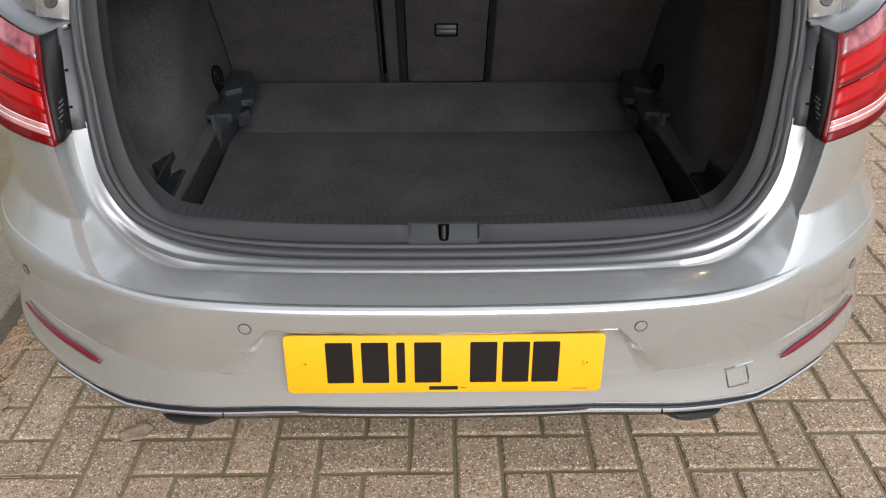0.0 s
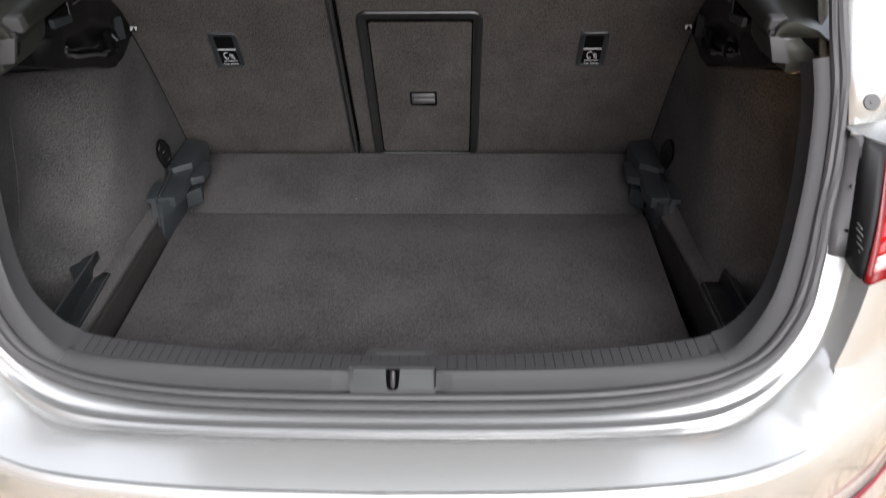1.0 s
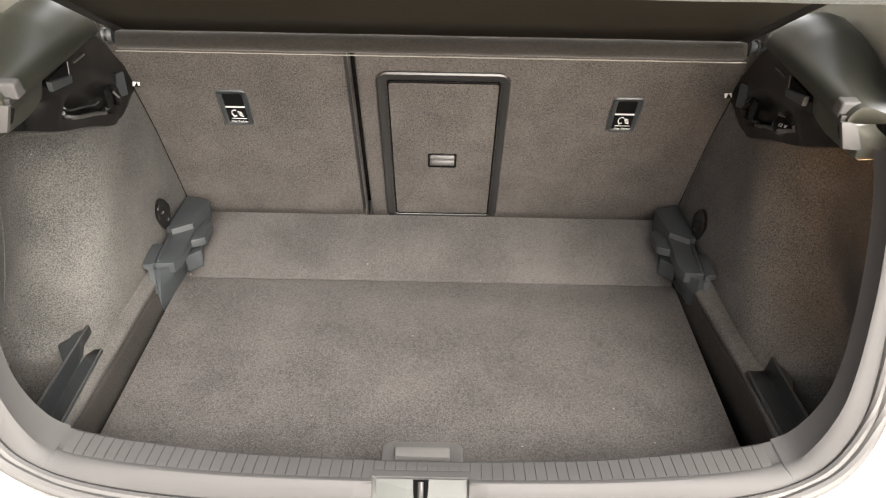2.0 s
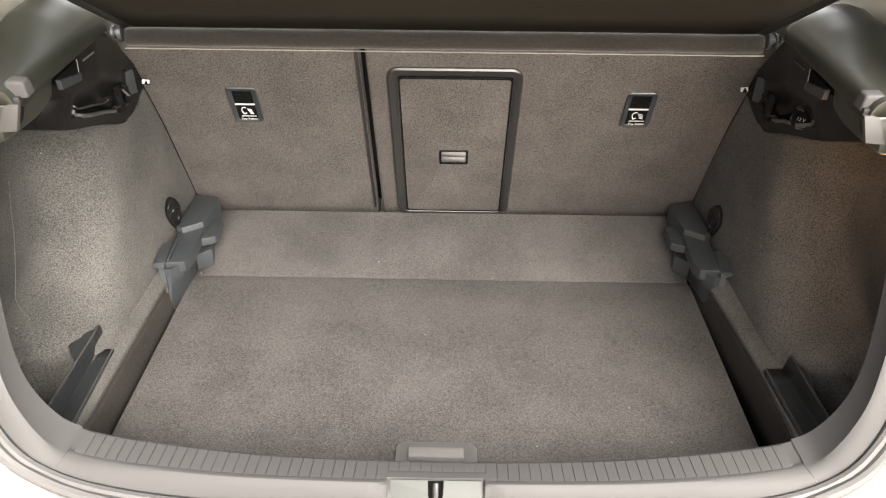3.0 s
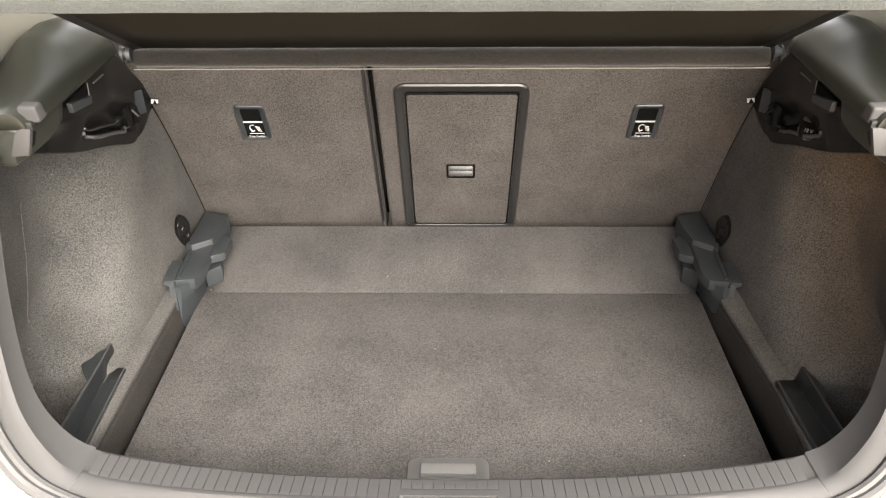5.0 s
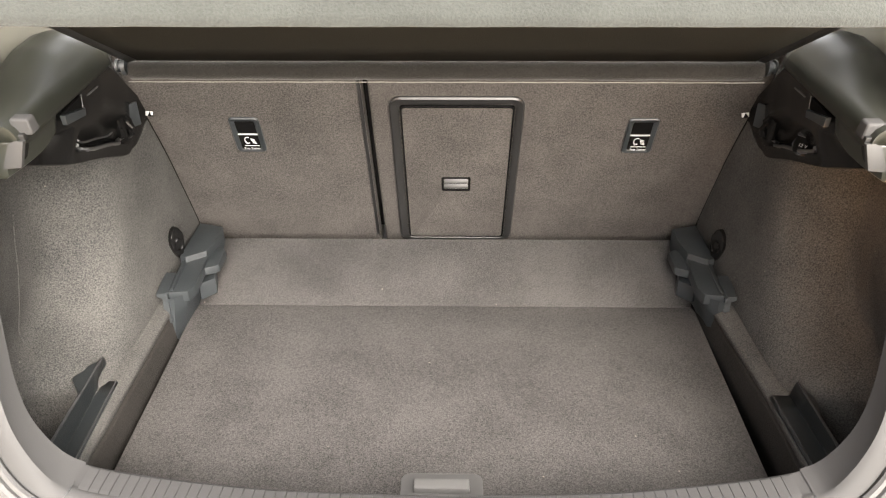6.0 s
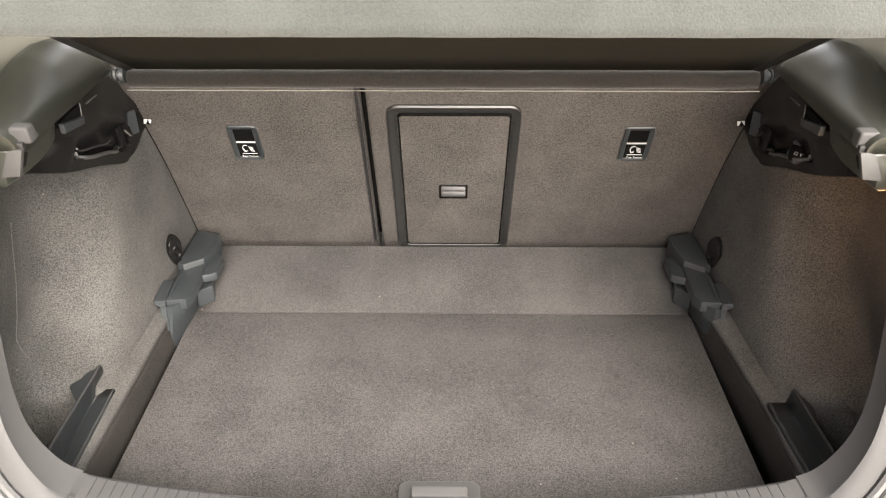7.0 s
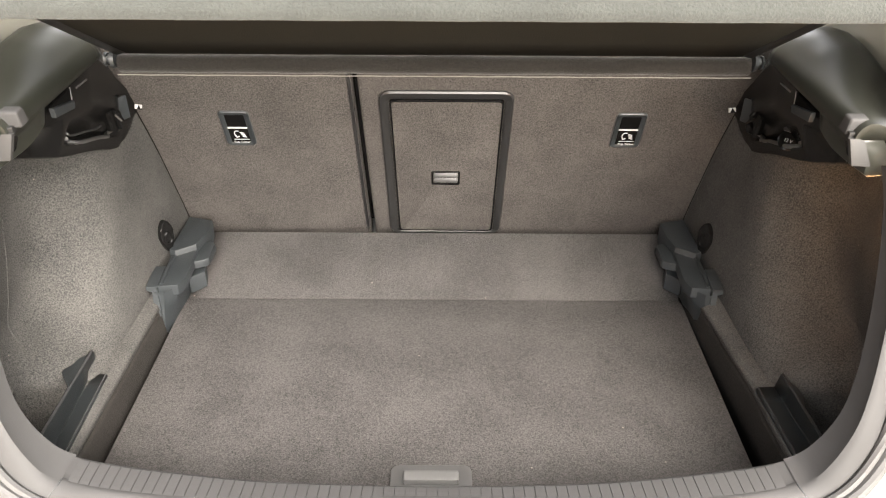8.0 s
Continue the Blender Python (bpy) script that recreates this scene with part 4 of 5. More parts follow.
# ---------------------------------------------------------------- quarter trims under the shelf
for s in (-1, 1):
    quarter = empty("quarter_trim")
    quarter.parent = car
    tagged(quarter, "black plastic shelf support on the boot side")
    ridge = [(0.40, 0.985), (0.44, 1.000), (0.528, 1.030), (0.611, 1.056), (0.674, 1.062), (0.72, 1.054)]
    rows = []
    for k in range(29):
        y = 0.412 + (0.702 - 0.412) * max(0, k - 1) / 27
        top, edge = ease(ridge, y), 1.017 + 0.056 * (y - 0.455)
        row = [(0.68, top - 0.09), (0.64, top - 0.025), (0.618, top - 0.005), (0.600, top), (0.580, 0.64 * top + 0.36 * edge + 0.006), (0.560, 0.36 * top + 0.64 * edge + 0.006), (0.548, 0.12 * top + 0.88 * edge + 0.004), (0.5385, edge + 0.0005), (0.5320, edge - 0.0045), (0.5280, edge - 0.0110), (0.5262, edge - 0.0190), (0.5260, edge - 0.0240)]
        if k == 0:
            row = [(x + 0.004, min(z, 0.997)) for x, z in row]
        rows.append([Vector((s * x, y, z)) for x, z in row])
    part("support_rail", sheet(rows), RAIL_LIT, quarter, "black plastic shelf rail, colour lightened for its sheen", thick=0.003, angle=40)

    # flank below the rail's edge, running into a deep moulded tray
    def soft(v):
        v = min(1.0, max(0.0, v))
        return v * v * (3 - 2 * v)

    def tray_point(y, v, lift=0.0):
        high = ease([(0.40, 0.996), (0.66, 1.0105), (0.70, 1.006), (0.73, 0.992), (0.76, 0.972), (0.80, 0.940), (0.84, 0.905), (0.872, 0.872)], y)
        low = sum(ease([(0.40, 0.958), (0.425, 0.953), (0.477, 0.935), (0.58, 0.890), (0.70, 0.850), (0.79, 0.812), (0.835, 0.815), (0.872, 0.866)], min(0.872, y + d)) for d in (-0.03, -0.02, -0.01, 0.0, 0.01, 0.02, 0.03)) / 7
        x0 = ease([(0.40, 0.5262), (0.66, 0.5262), (0.72, 0.538), (0.80, 0.551), (0.872, 0.556)], y)
        x1 = ease([(0.40, 0.550), (0.55, 0.556), (0.65, 0.563), (0.80, 0.570), (0.872, 0.561)], y)
        flank = 1 - soft((y - 0.515) / 0.05)
        fold = min(0.95, (high - 0.962) / (high - low))
        x = x0 + (x1 - x0) * v * (1 - flank) + flank * (0.009 * min(1, v / fold) + 0.034 * soft((v - fold) / 0.08))
        x -= 0.007 * (1 - flank) * math.sin(math.pi * v)
        across = soft((y - 0.572) / 0.028) * (1 - soft((y - 0.755) / 0.030))
        x += 0.013 * across * soft((v - 0.46) / 0.30) * (1 - soft((v - 0.815) / 0.035))
        return Vector((s * (x - lift), y, high + (low - high) * v))

    rows = []
    for k in range(24):
        y = 0.412 + (0.532 - 0.412) * max(0, k - 1) / 21
        high = ease([(0.40, 0.996), (0.66, 1.0105)], y)
        down = ease([(0.412, 0.046), (0.47, 0.040), (0.515, 0.028), (0.54, 0.016)], y)
        row = []
        for j in range(13):
            v = j / 12
            x = 0.5262 + 0.006 * v + 0.020 * (max(0.0, 0.50 - y) / 0.09) ** 1.6 * soft(v / 0.5) + 0.006 * soft((y - 0.505) / 0.025)
            row.append(Vector((s * x, min(y, 0.532), high - down * v)))
        if k in (0, 23):
            row = [p + Vector((s * (0.008 if k else 0.035), 0, 0)) for p in row]
        row.append(row[-1] + Vector((s * 0.004, 0, -0.003)))
        row.append(row[-1] + Vector((s * 0.040, 0, 0.004)))
        rows.append(row)
    part("rail_nose", sheet(rows), RAIL_LIT, quarter, "rounded end of the black shelf rail, colour lightened as lit", thick=0.002, angle=40)
    rows = []
    for k in range(66):
        y = 0.432 + (0.872 - 0.432) * k / 65
        row = [tray_point(y, j / 47, -0.004 * (1 - soft((y - 0.515) / 0.03))) for j in range(48)]
        row.append(row[-1] + Vector((s * 0.008, 0, -0.002)))
        row.append(row[-1] + Vector((s * 0.10, 0, 0.012)))
        rows.append(row)
    part("side_tray", sheet(rows), TRAY_SHADED, quarter, "black moulded side tray", thick=0.002, angle=40)
    rim = [tray_point(0.588 + 0.178 * k / 24, 0.855 - 0.10 * abs(k / 12 - 1) ** 5, 0.0030) for k in range(25)]
    part("tray_rim", tube(rim, 0.0034, 8), RIM_LIGHTENED, quarter)
    # second pale line, painting the lip's inner highlight
    fold = [tray_point(0.606 + 0.128 * k / 20, 0.775 - 0.06 * abs(k / 10 - 1) ** 5, 0.0008) for k in range(21)]
    if s < 0:
        part("lip_highlight", tube(fold, 0.0016, 8), RIM_LIGHTENED, quarter)
    # raised pale tube that paints the highlight of a small groove
    part("groove_highlight", tube([tray_point(0.612, 0.16, 0.0005), tray_point(0.650, 0.155, 0.0005)], 0.0013, 6), BAR_GREY, quarter)
    # folding bag hook
    part("bag_hook", tube([(s * x, y, z) for x, y, z in ((0.566, 0.772, 0.892), (0.554, 0.766, 0.896), (0.546, 0.762, 0.889), (0.543, 0.761, 0.878), (0.546, 0.762, 0.867), (0.554, 0.766, 0.862))], 0.0065, 10), GLOSS_BLACK, quarter, "folding black bag hook")
    part("hook_seat", block((0.012, 0.014, 0.036), Matrix.Translation((s * 0.553, 0.742, 0.884)) @ pose(0, 0, 0, 6, 0, s * 25), 0.004), GLOSS_BLACK, quarter)
    part("hook_plate", block((0.005, 0.028, 0.042), Matrix.Translation((s * 0.5500, 0.789, 0.889)) @ pose(0, 0, 0, 0, 0, s * 30), 0.002), SUPPORT, quarter)
    # rail's end edge in paler grey, painting its bright line
    part("rail_edge", tube([(s * x, y, z) for x, y, z in ((0.585, 0.703, 1.056), (0.560, 0.703, 1.046), (0.540, 0.703, 1.036), (0.528, 0.704, 1.026), (0.527, 0.708, 1.014), (0.531, 0.717, 0.998), (0.536, 0.735, 0.988))], 0.0014, 6), BAR_GREY, quarter)
    # wedge-shaped slot, its shade a near-black plate, and grey buffer at the rail's end
    M = Matrix(((0, 0, -s, s * 0.5268), (1, 0, 0, 0), (0, 1, 0, 0), (0, 0, 0, 1)))
    part("slot", prism([(0.522, 0.990), (0.582, 0.979), (0.586, 0.996)], 0.003, M, 0.0), SHADE_BLACK, quarter, smooth=False)
    part("slot_ledge", prism([(0.522, 0.989), (0.524, 0.975), (0.580, 0.968), (0.583, 0.978)], 0.007, M, 0.001), SUPPORT, quarter, smooth=False)
    part("slot_edge", tube([(s * 0.5238, 0.5865, 0.997), (s * 0.5238, 0.5835, 0.979)], 0.0009, 6), BAR_GREY, quarter)
    part("buffer", block((0.027, 0.020, 0.022), Matrix.Translation((s * (0.5225 if s < 0 else 0.530), 0.430, 1.013 if s < 0 else 1.010)) @ pose(0, 0, 0, 6, 0, s * 3), 0.004, segments=3, taper=(0.90, 0.90)), TRIM_GREY, quarter, "grey plastic buffer")
    part("buffer_pin", block((0.017, 0.010, 0.010), Matrix.Translation((s * 0.527, 0.420, 1.000)) @ pose(0, 0, 0, 6), 0.002), TRIM_BLACK, quarter)
    clip = [(0.003, 0.018), (-0.016, 0.018), (-0.005, -0.017), (0.021, -0.020)]
    M = Matrix.Translation((s * 0.533, 0.414, 0.980)) @ pose(0, 0, 0, 86, 0, s * 4)
    part("buffer_foot", prism([(s * x, y) for x, y in clip], 0.006, M, 0.001), PALE_CLIP, quarter, "pale grey clip below the buffer")
    # pale upper pillar trim
    rows = []
    for k in range(9):
        u = k / 8
        rows.append(flip([Vector((0.600 - 0.04 * u, 0.40 + 0.26 * u, 0.93 + 0.47 * u)), Vector((0.622 - 0.04 * u, 0.43 + 0.26 * u, 0.93 + 0.47 * u)), Vector((0.645 - 0.05 * u, 0.52 + 0.26 * u, 0.93 + 0.48 * u)), Vector((0.66 - 0.05 * u, 0.70 + 0.26 * u, 0.93 + 0.48 * u)), Vector((0.665 - 0.05 * u, 0.92 + 0.05 * u, 0.93 + 0.48 * u))], s))
    part("pillar_trim", sheet(rows), PILLAR_TRIM, car, "pale grey upper pillar trim", thick=0.004)
    # white clip at the seat's shoulder
    M = Matrix.Translation((s * 0.536, 0.832, 0.876)) @ pose(0, 0, 0, 70, 0, s * 15)
    catch = part("seat_catch", prism([(-0.006, -0.004), (0.006, -0.004), (0.006, 0.004), (-0.006, 0.004)], 0.005, M, 0.0005), WHITE_PRINT, car, "small pale metal catch")
    part("catch_shade", prism([(-0.0065, -0.0045), (0.0045, -0.0045), (-0.001, 0.004)] if s > 0 else [(-0.001, -0.0045), (0.007, -0.0045), (0.003, 0.004)], 0.0056, M), SHADE_BLACK, catch, smooth=False)

# boot lamp: housing with a glowing lens
M = look(LAMP_AT + Vector((0.004, -0.001, 0.001)), LAMP_AT + Vector((0.05, 1.0, -0.38))) @ pose(0, 0, 0, 0, 180, 0)
lamp_body = part("boot_lamp", ring(rounded(-0.030, -0.018, 0.030, 0.018, 0.004), rounded(-0.024, -0.012, 0.024, 0.012, 0.002), 0.004, M, lip=0.002), TRIM_BLACK, car, "small rectangular boot lamp")
part("lamp_lens", prism(rounded(-0.024, -0.012, 0.024, 0.012, 0.002), 0.002, M @ Matrix.Translation((0, 0, -0.0005)), 0.0005), LAMP_LENS, lamp_body, "glowing warm lamp lens")

# 12 V socket in the right tray
M = Matrix.Translation((0.563, 0.640, 0.897)) @ pose(0, 0, 0, 62, 0, -52)
socket_cap = part("power_socket", prism([(0.018 * math.cos(t * math.pi / 12), 0.018 * math.sin(t * math.pi / 12)) for t in range(24)], 0.012, M, 0.003), GLOSS_BLACK, car, "black capped power socket marked 12 V")
part("cap_tab", block((0.03, 0.006, 0.006), M @ Matrix.Translation((0, 0.014, 0.012)), 0.002), TRIM_BLACK, socket_cap)


def lettering(text, size, m, parent, mat):
    data = bpy.data.curves.new("lettering", "FONT")
    data.body, data.size, data.extrude, data.align_x, data.align_y = text, size, 0.0001, "CENTER", "CENTER"
    data.materials.append(mat)
    ob = new("lettering", data)
    ob.matrix_world = m
    ob.parent = parent
    return ob


lettering("12 V", 0.0075, M @ Matrix.Translation((0, -0.002, 0.0124)), socket_cap, WHITE_PRINT)

# ---------------------------------------------------------------- boot floor board
floor_board = tagged(empty("boot_floor_board", (0, 0.55, 0.455)), "brown-grey carpeted boot floor board with a grip", "floor board")


def under(ob, parent):
    ob.parent = parent
    ob.matrix_parent_inverse = Matrix.Translation(parent.location).inverted()
    return ob


bm = prism([(-0.512, 0.262), (0.500, 0.262), (0.509, 0.80), (0.506, 0.814), (-0.514, 0.814), (-0.516, 0.80)], 0.018, Matrix.Translation((0, 0, 0.449)), 0.004)
under(part("board", bm, FLOOR_CARPET), floor_board)
rows = [[Vector((x, y, z)) for x in [-0.516 + 0.052 * (y - 0.81) / 0.17 * 0.4 + (1.022 - 0.1 * (y - 0.81)) * k / 20 for k in range(21)]] for y, z in ((0.812, 0.455), (0.816, 0.4665), (0.82, 0.469), (0.90, 0.501), (0.975, 0.532), (0.982, 0.528), (0.984, 0.50))]
under(part("ramp_flap", sheet(rows), FLOOR_CARPET, None, "carpeted flap sloping up to the seat", thick=0.006, outward=-1), floor_board)
grip = under(part("grip", prism(rounded(-0.062, 0.28, 0.062, 0.362, 0.012), 0.006, Matrix.Translation((0, 0, 0.466)), 0.002), GRIP_GREY, None, "grey plastic lifting grip"), floor_board)
bar = part("grip_bar", block((0.084, 0.020, 0.012), (0, 0.333, 0.477), 0.003), BAR_GREY, None)
bar.parent = grip

# ---------------------------------------------------------------- rear seat backs
seat = tagged(empty("rear_seat", (0, 1.02, 0.50)), "split rear seat back in dark brown-grey carpet", "seat")
LEAN_BACK = math.degrees(math.atan(0.46))
SEAT = Matrix.Translation((0, 1.012, 0.525)) @ pose(0, 0, 0, 90 + LEAN_BACK, 0, 0)
K = math.sqrt(1 + 0.46 ** 2)


def on_seat(z):
    """Distance up the seat's face for a height."""
    return (z - 0.525) * K


for x0, x1 in ((-0.57, -0.1488), (-0.1385, 0.57)):
    bm = block((x1 - x0, on_seat(1.0) + 0.06, 0.09), SEAT @ Matrix.Translation(((x0 + x1) / 2, (on_seat(1.0) - 0.06) / 2, -0.045)), 0.009, segments=3)
    under(part("seat_back", bm, SEAT_CARPET, None, "carpet-backed seat half"), seat)
under(part("edge_strip", block((0.007, on_seat(0.985), 0.006), SEAT @ Matrix.Translation((-0.1535, on_seat(0.985) / 2, -0.001)), 0.002), TRIM_BLACK), seat)
# black block added in the split so that the gap looks dark
under(part("gap_filler", block((0.012, on_seat(1.0), 0.01), SEAT @ Matrix.Translation((-0.144, on_seat(1.0) / 2, -0.03)), 0.0), GLOSS_BLACK), seat)
hatch_frame = under(part("hatch_frame", ring(rounded(-0.103, on_seat(0.512), 0.143, on_seat(0.909), 0.022), rounded(-0.085, on_seat(0.520), 0.127, on_seat(0.891), 0.008), 0.006, SEAT, lip=0.004), FRAME_BLACK, None, "black plastic frame of the load-through hatch"), seat)
hatch = under(part("hatch", prism(rounded(-0.081, on_seat(0.523), 0.123, on_seat(0.888), 0.007), 0.0045, SEAT, 0.003), SEAT_CARPET, None, "carpeted load-through hatch"), seat)
under(part("hatch_rim", ring(rounded(-0.0835, on_seat(0.5205), 0.1255, on_seat(0.8905), 0.008), rounded(-0.080, on_seat(0.524), 0.122, on_seat(0.887), 0.006), 0.0055, SEAT), GLOSS_BLACK), seat)
M = SEAT @ Matrix.Translation((0.020, on_seat(0.691), 0.004))
part("hatch_latch", ring(rounded(-0.0295, -0.021, 0.0295, 0.021, 0.004), rounded(-0.0255, -0.017, 0.0255, 0.017, 0.003), 0.003, M, lip=0.001), GLOSS_BLACK, hatch, "black hatch catch")
for y, w in ((0.009, 0.011), (-0.006, 0.012)):
    p = part("latch_lever", block((0.049, w, 0.006), M @ Matrix.Translation((0, y, 0.001)) @ pose(0, 0, 0, -38), 0.002), TRIM_BLACK, hatch)
for s, cx in ((-1, -0.3765), (1, 0.3665)):
    M = SEAT @ Matrix.Translation((cx, on_seat(0.818), 0.0))
    bezel = under(part("tether_bezel", ring(rounded(-0.0285, -0.046, 0.0285, 0.046, 0.008), rounded(-0.0185, -0.038, 0.0185, 0.036, 0.003), 0.004, M, lip=0.003), SUPPORT, None, "grey bezel of a child-seat tether point"), seat)
    # flat near-black plate painted as the shade inside the pocket
    part("pocket", prism(rounded(-0.0185, 0.002, 0.0185, 0.036, 0.002), 0.0008, M), SHADE_BLACK, bezel)
    part("tether_plate", prism(rounded(-0.0185, -0.038, 0.0185, 0.002, 0.002), 0.0018, M), GLOSS_BLACK, bezel)
    part("white_line", prism(rounded(-0.0185, 0.0005, 0.0185, 0.0030, 0.0005, 1), 0.0024, M), WHITE_PRINT, bezel)
    part("white_line", prism(rounded(-0.0125, -0.0300, 0.0165, -0.0288, 0.0003, 1), 0.0024, M), WHITE_PRINT, bezel)
    # seat symbol: a curved arrow over a ribbed seat
    bm = tube([M @ Vector((-0.003 + 0.006 * math.cos(radians(a)), -0.014 + 0.008 * math.sin(radians(a)), 0.0022)) for a in range(60, 260, 20)], 0.0008, 6)
    tube([M @ Vector(p) for p in ((-0.0085, -0.017, 0.0022), (-0.006, -0.024, 0.0022), (-0.001, -0.021, 0.0022))], 0.0012, 6, bm)
    for k in range(4):
        tube([M @ Vector((0.002 + 0.001 * k, -0.010 - 0.0036 * k, 0.0022)), M @ Vector((0.010 + 0.0008 * k, -0.0125 - 0.0036 * k, 0.0022))], 0.0007, 6, bm)
    part("seat_symbol", bm, WHITE_PRINT, bezel)
    lettering("Top Tether", 0.0068, M @ Matrix.Translation((0.002, -0.0345, 0.0046)), bezel, WHITE_PRINT)

# ---------------------------------------------------------------- parcel shelf, tilted up at its rear edge
shelf = tagged(empty("parcel_shelf", (0, 0.72, 0.99)), "dark carpeted parcel shelf tilted up, with a pale felt rear lip", "parcel shelf")
TILT = 27.6
SHELF = Matrix.Translation((0, 0.713, 1.009)) @ pose(0, 0, 0, -TILT, 0, 0)
rows = []
for y, z in ((0.0, 0.0), (-0.10, 0.0), (-0.25, 0.0), (-0.40, 0.0), (-0.448, 0.0)):
    half = 0.485
    rows.append([SHELF @ Vector((-half + 2 * half * k / 20, y, z)) for k in range(21)])
under(part("panel", sheet(rows), SHELF_UNDER, None, "dark carpeted underside", thick=0.014, outward=1), shelf)
roll = tube([(-0.503 + 1.006 * k / 30, 0.722, 0.9905 + 0.0005 * math.sin(k * 1.3)) for k in range(31)], 0.0145, 16)
under(part("front_roll", roll, SHELF_CARPET, None, "rolled carpet front edge"), shelf)
under(part("edge_welt", tube([(-0.508 + 1.016 * k / 40, 0.715, 0.9738 + 0.0003 * math.sin(k * 2.1)) for k in range(41)], 0.0009, 6), WELT), shelf)
rows = []
for k in range(7):
    u = k / 6
    rows.append([SHELF @ Vector((-0.50 + 1.0 * j / 30, -0.452 - 0.004 * math.sin(math.pi * u), 0.016 - (0.071 + 0.0002 * math.sin(j * 1.7)) * u)) for j in range(31)])
lip = under(part("rear_lip", sheet(rows), LIP_FELT, None, "pale grey-green felt rear lip", thick=0.005), shelf)
part("lip_tab", block((0.042, 0.004, 0.022), SHELF @ Matrix.Translation((0.006, -0.459, -0.008)), 0.0015), TAB_PALE, lip, "small pale tab")
for s in (-1, 1):
    bm = bmesh.new()
    for r, h, x in ((0.015, 0.006, 0.508), (0.008, 0.014, 0.515), (0.011, 0.004, 0.520)):
        bmesh.ops.create_cone(bm, cap_ends=True, segments=20, radius1=r, radius2=r * 0.9, depth=h, matrix=Matrix.Translation((s * x, 0.716, 0.999)) @ pose(0, 0, 0, 0, 90, 0))
    under(part("pivot_pin", bm, SUPPORT, None, "black pivot pin"), shelf)
    rows = [flip([SHELF @ Vector((0.485, y, 0.004)), SHELF @ Vector((0.500, y, 0.0)), SHELF @ Vector((0.503, y, 0.016))], s) for y in (0.0, -0.15, -0.3, -0.445)]
    under(part("side_edge", sheet(rows), TRIM_BLACK, None, thick=0.003), shelf)

# ---------------------------------------------------------------- closing shell of the car
rows = []
for y, drop in ((0.66, 0.012), (0.72, 0.0), (1.0, -0.012), (1.4, -0.016), (1.9, -0.010)):
    rows.append([Vector((x, y, 1.452 - drop - 0.05 * abs(x / 0.58) ** 3)) for x in [-0.58 + 1.16 * k / 16 for k in range(17)]])
part("roof", sheet(rows), PAINT, car, thick=0.02)
part("headliner", sheet([[p - Vector((0, 0, 0.03)) for p in row] for row in rows]), HEADLINER, car, thick=0.006)
part("boot_pan", block((1.50, 1.6, 0.02), (0, 1.0, 0.30), 0.0), DARK, car)
part("cabin_front", block((1.36, 0.03, 1.0), (0, 1.88, 0.90), 0.01), HEADLINER, car)
for s in (-1, 1):
    rows = [[skin(i, z, d, s) for i in range(0, 260, 3) if PLAN[i].y > 0.66] for z, d in ((0.34, 0.02), (0.548, 0.0), (0.75, 0.02), (0.93, 0.05), (0.985, 0.10))]
    rows = [row + [Vector((row[-1].x, 1.9, row[-1].z))] for row in rows]
    part("body_side", sheet(rows), PAINT, car, thick=0.004)
    part("inner_side", block((0.02, 1.3, 0.66), (s * 0.70, 1.24, 0.65), 0.0), DARK, car)
    part("centre_pillar", tube([(s * 0.72, 1.86, 0.97), (s * 0.66, 1.85, 1.20), (s * 0.57, 1.84, 1.42)], 0.035, 10), PAINT, car)
# front half of the body
NOSE = [(1.9, 0.90), (2.6, 0.90), (3.3, 0.885), (3.8, 0.85), (4.05, 0.77), (4.18, 0.60), (4.235, 0.30), (4.245, 0.0)]
nose_line = curve([(x, y, 0) for y, x in NOSE], 40)


def shoulder(y):
    return ease([(1.9, 0.985), (3.0, 0.985), (3.5, 0.93), (4.0, 0.80), (4.245, 0.70)], y)


for s in (-1, 1):
    rows = []
    for v, tuck in ((0.0, 0.03), (0.12, 0.008), (0.45, 0.0), (0.75, 0.012), (0.92, 0.035), (1.0, 0.07)):
        row = []
        for p in nose_line:
            z = 0.24 + (shoulder(p.y) - 0.24) * v
            row.append(Vector((s * p.x * (1 - tuck / 0.9), p.y - tuck * ease([(3.8, 0.0), (4.245, 1.0)], p.y), z)))
        rows.append(row)
    part("front_wing", sheet(rows), PAINT, car, "silver painted front body side", thick=0.004)
    part("front_pillar", tube([(s * 0.53, 2.62, 1.415), (s * 0.66, 3.0, 1.20), (s * 0.76, 3.32, 0.955)], 0.030, 10), PAINT, car)
    part("waist_sill", tube([(s * 0.80, 1.88, 0.982), (s * 0.80, 2.6, 0.982), (s * 0.77, 3.3, 0.958)], 0.028, 8), TRIM_BLACK, car)
    window = part("side_window", sheet([[Vector((s * x, y, z)) for x, z in ((0.79, 0.99), (0.70, 1.18), (0.57, 1.40))] for y in (1.90, 2.25, 2.6)]), GLASS, car, "clear front side window", thick=0.004)
    window.visible_shadow = False
rows = []
for y, z in ((3.24, 0.985), (3.5, 0.965), (3.8, 0.905), (4.0, 0.845), (4.12, 0.785), (4.16, 0.745)):
    half = 0.80 - 0.16 * max(0.0, (y - 3.5) / 0.66) ** 2
    rows.append([Vector((half * w, y, z - 0.035 * abs(w) ** 3)) for w in [k / 10 - 1 for k in range(21)]])
part("bonnet", sheet(rows), PAINT, car, "silver painted bonnet", thick=0.006)
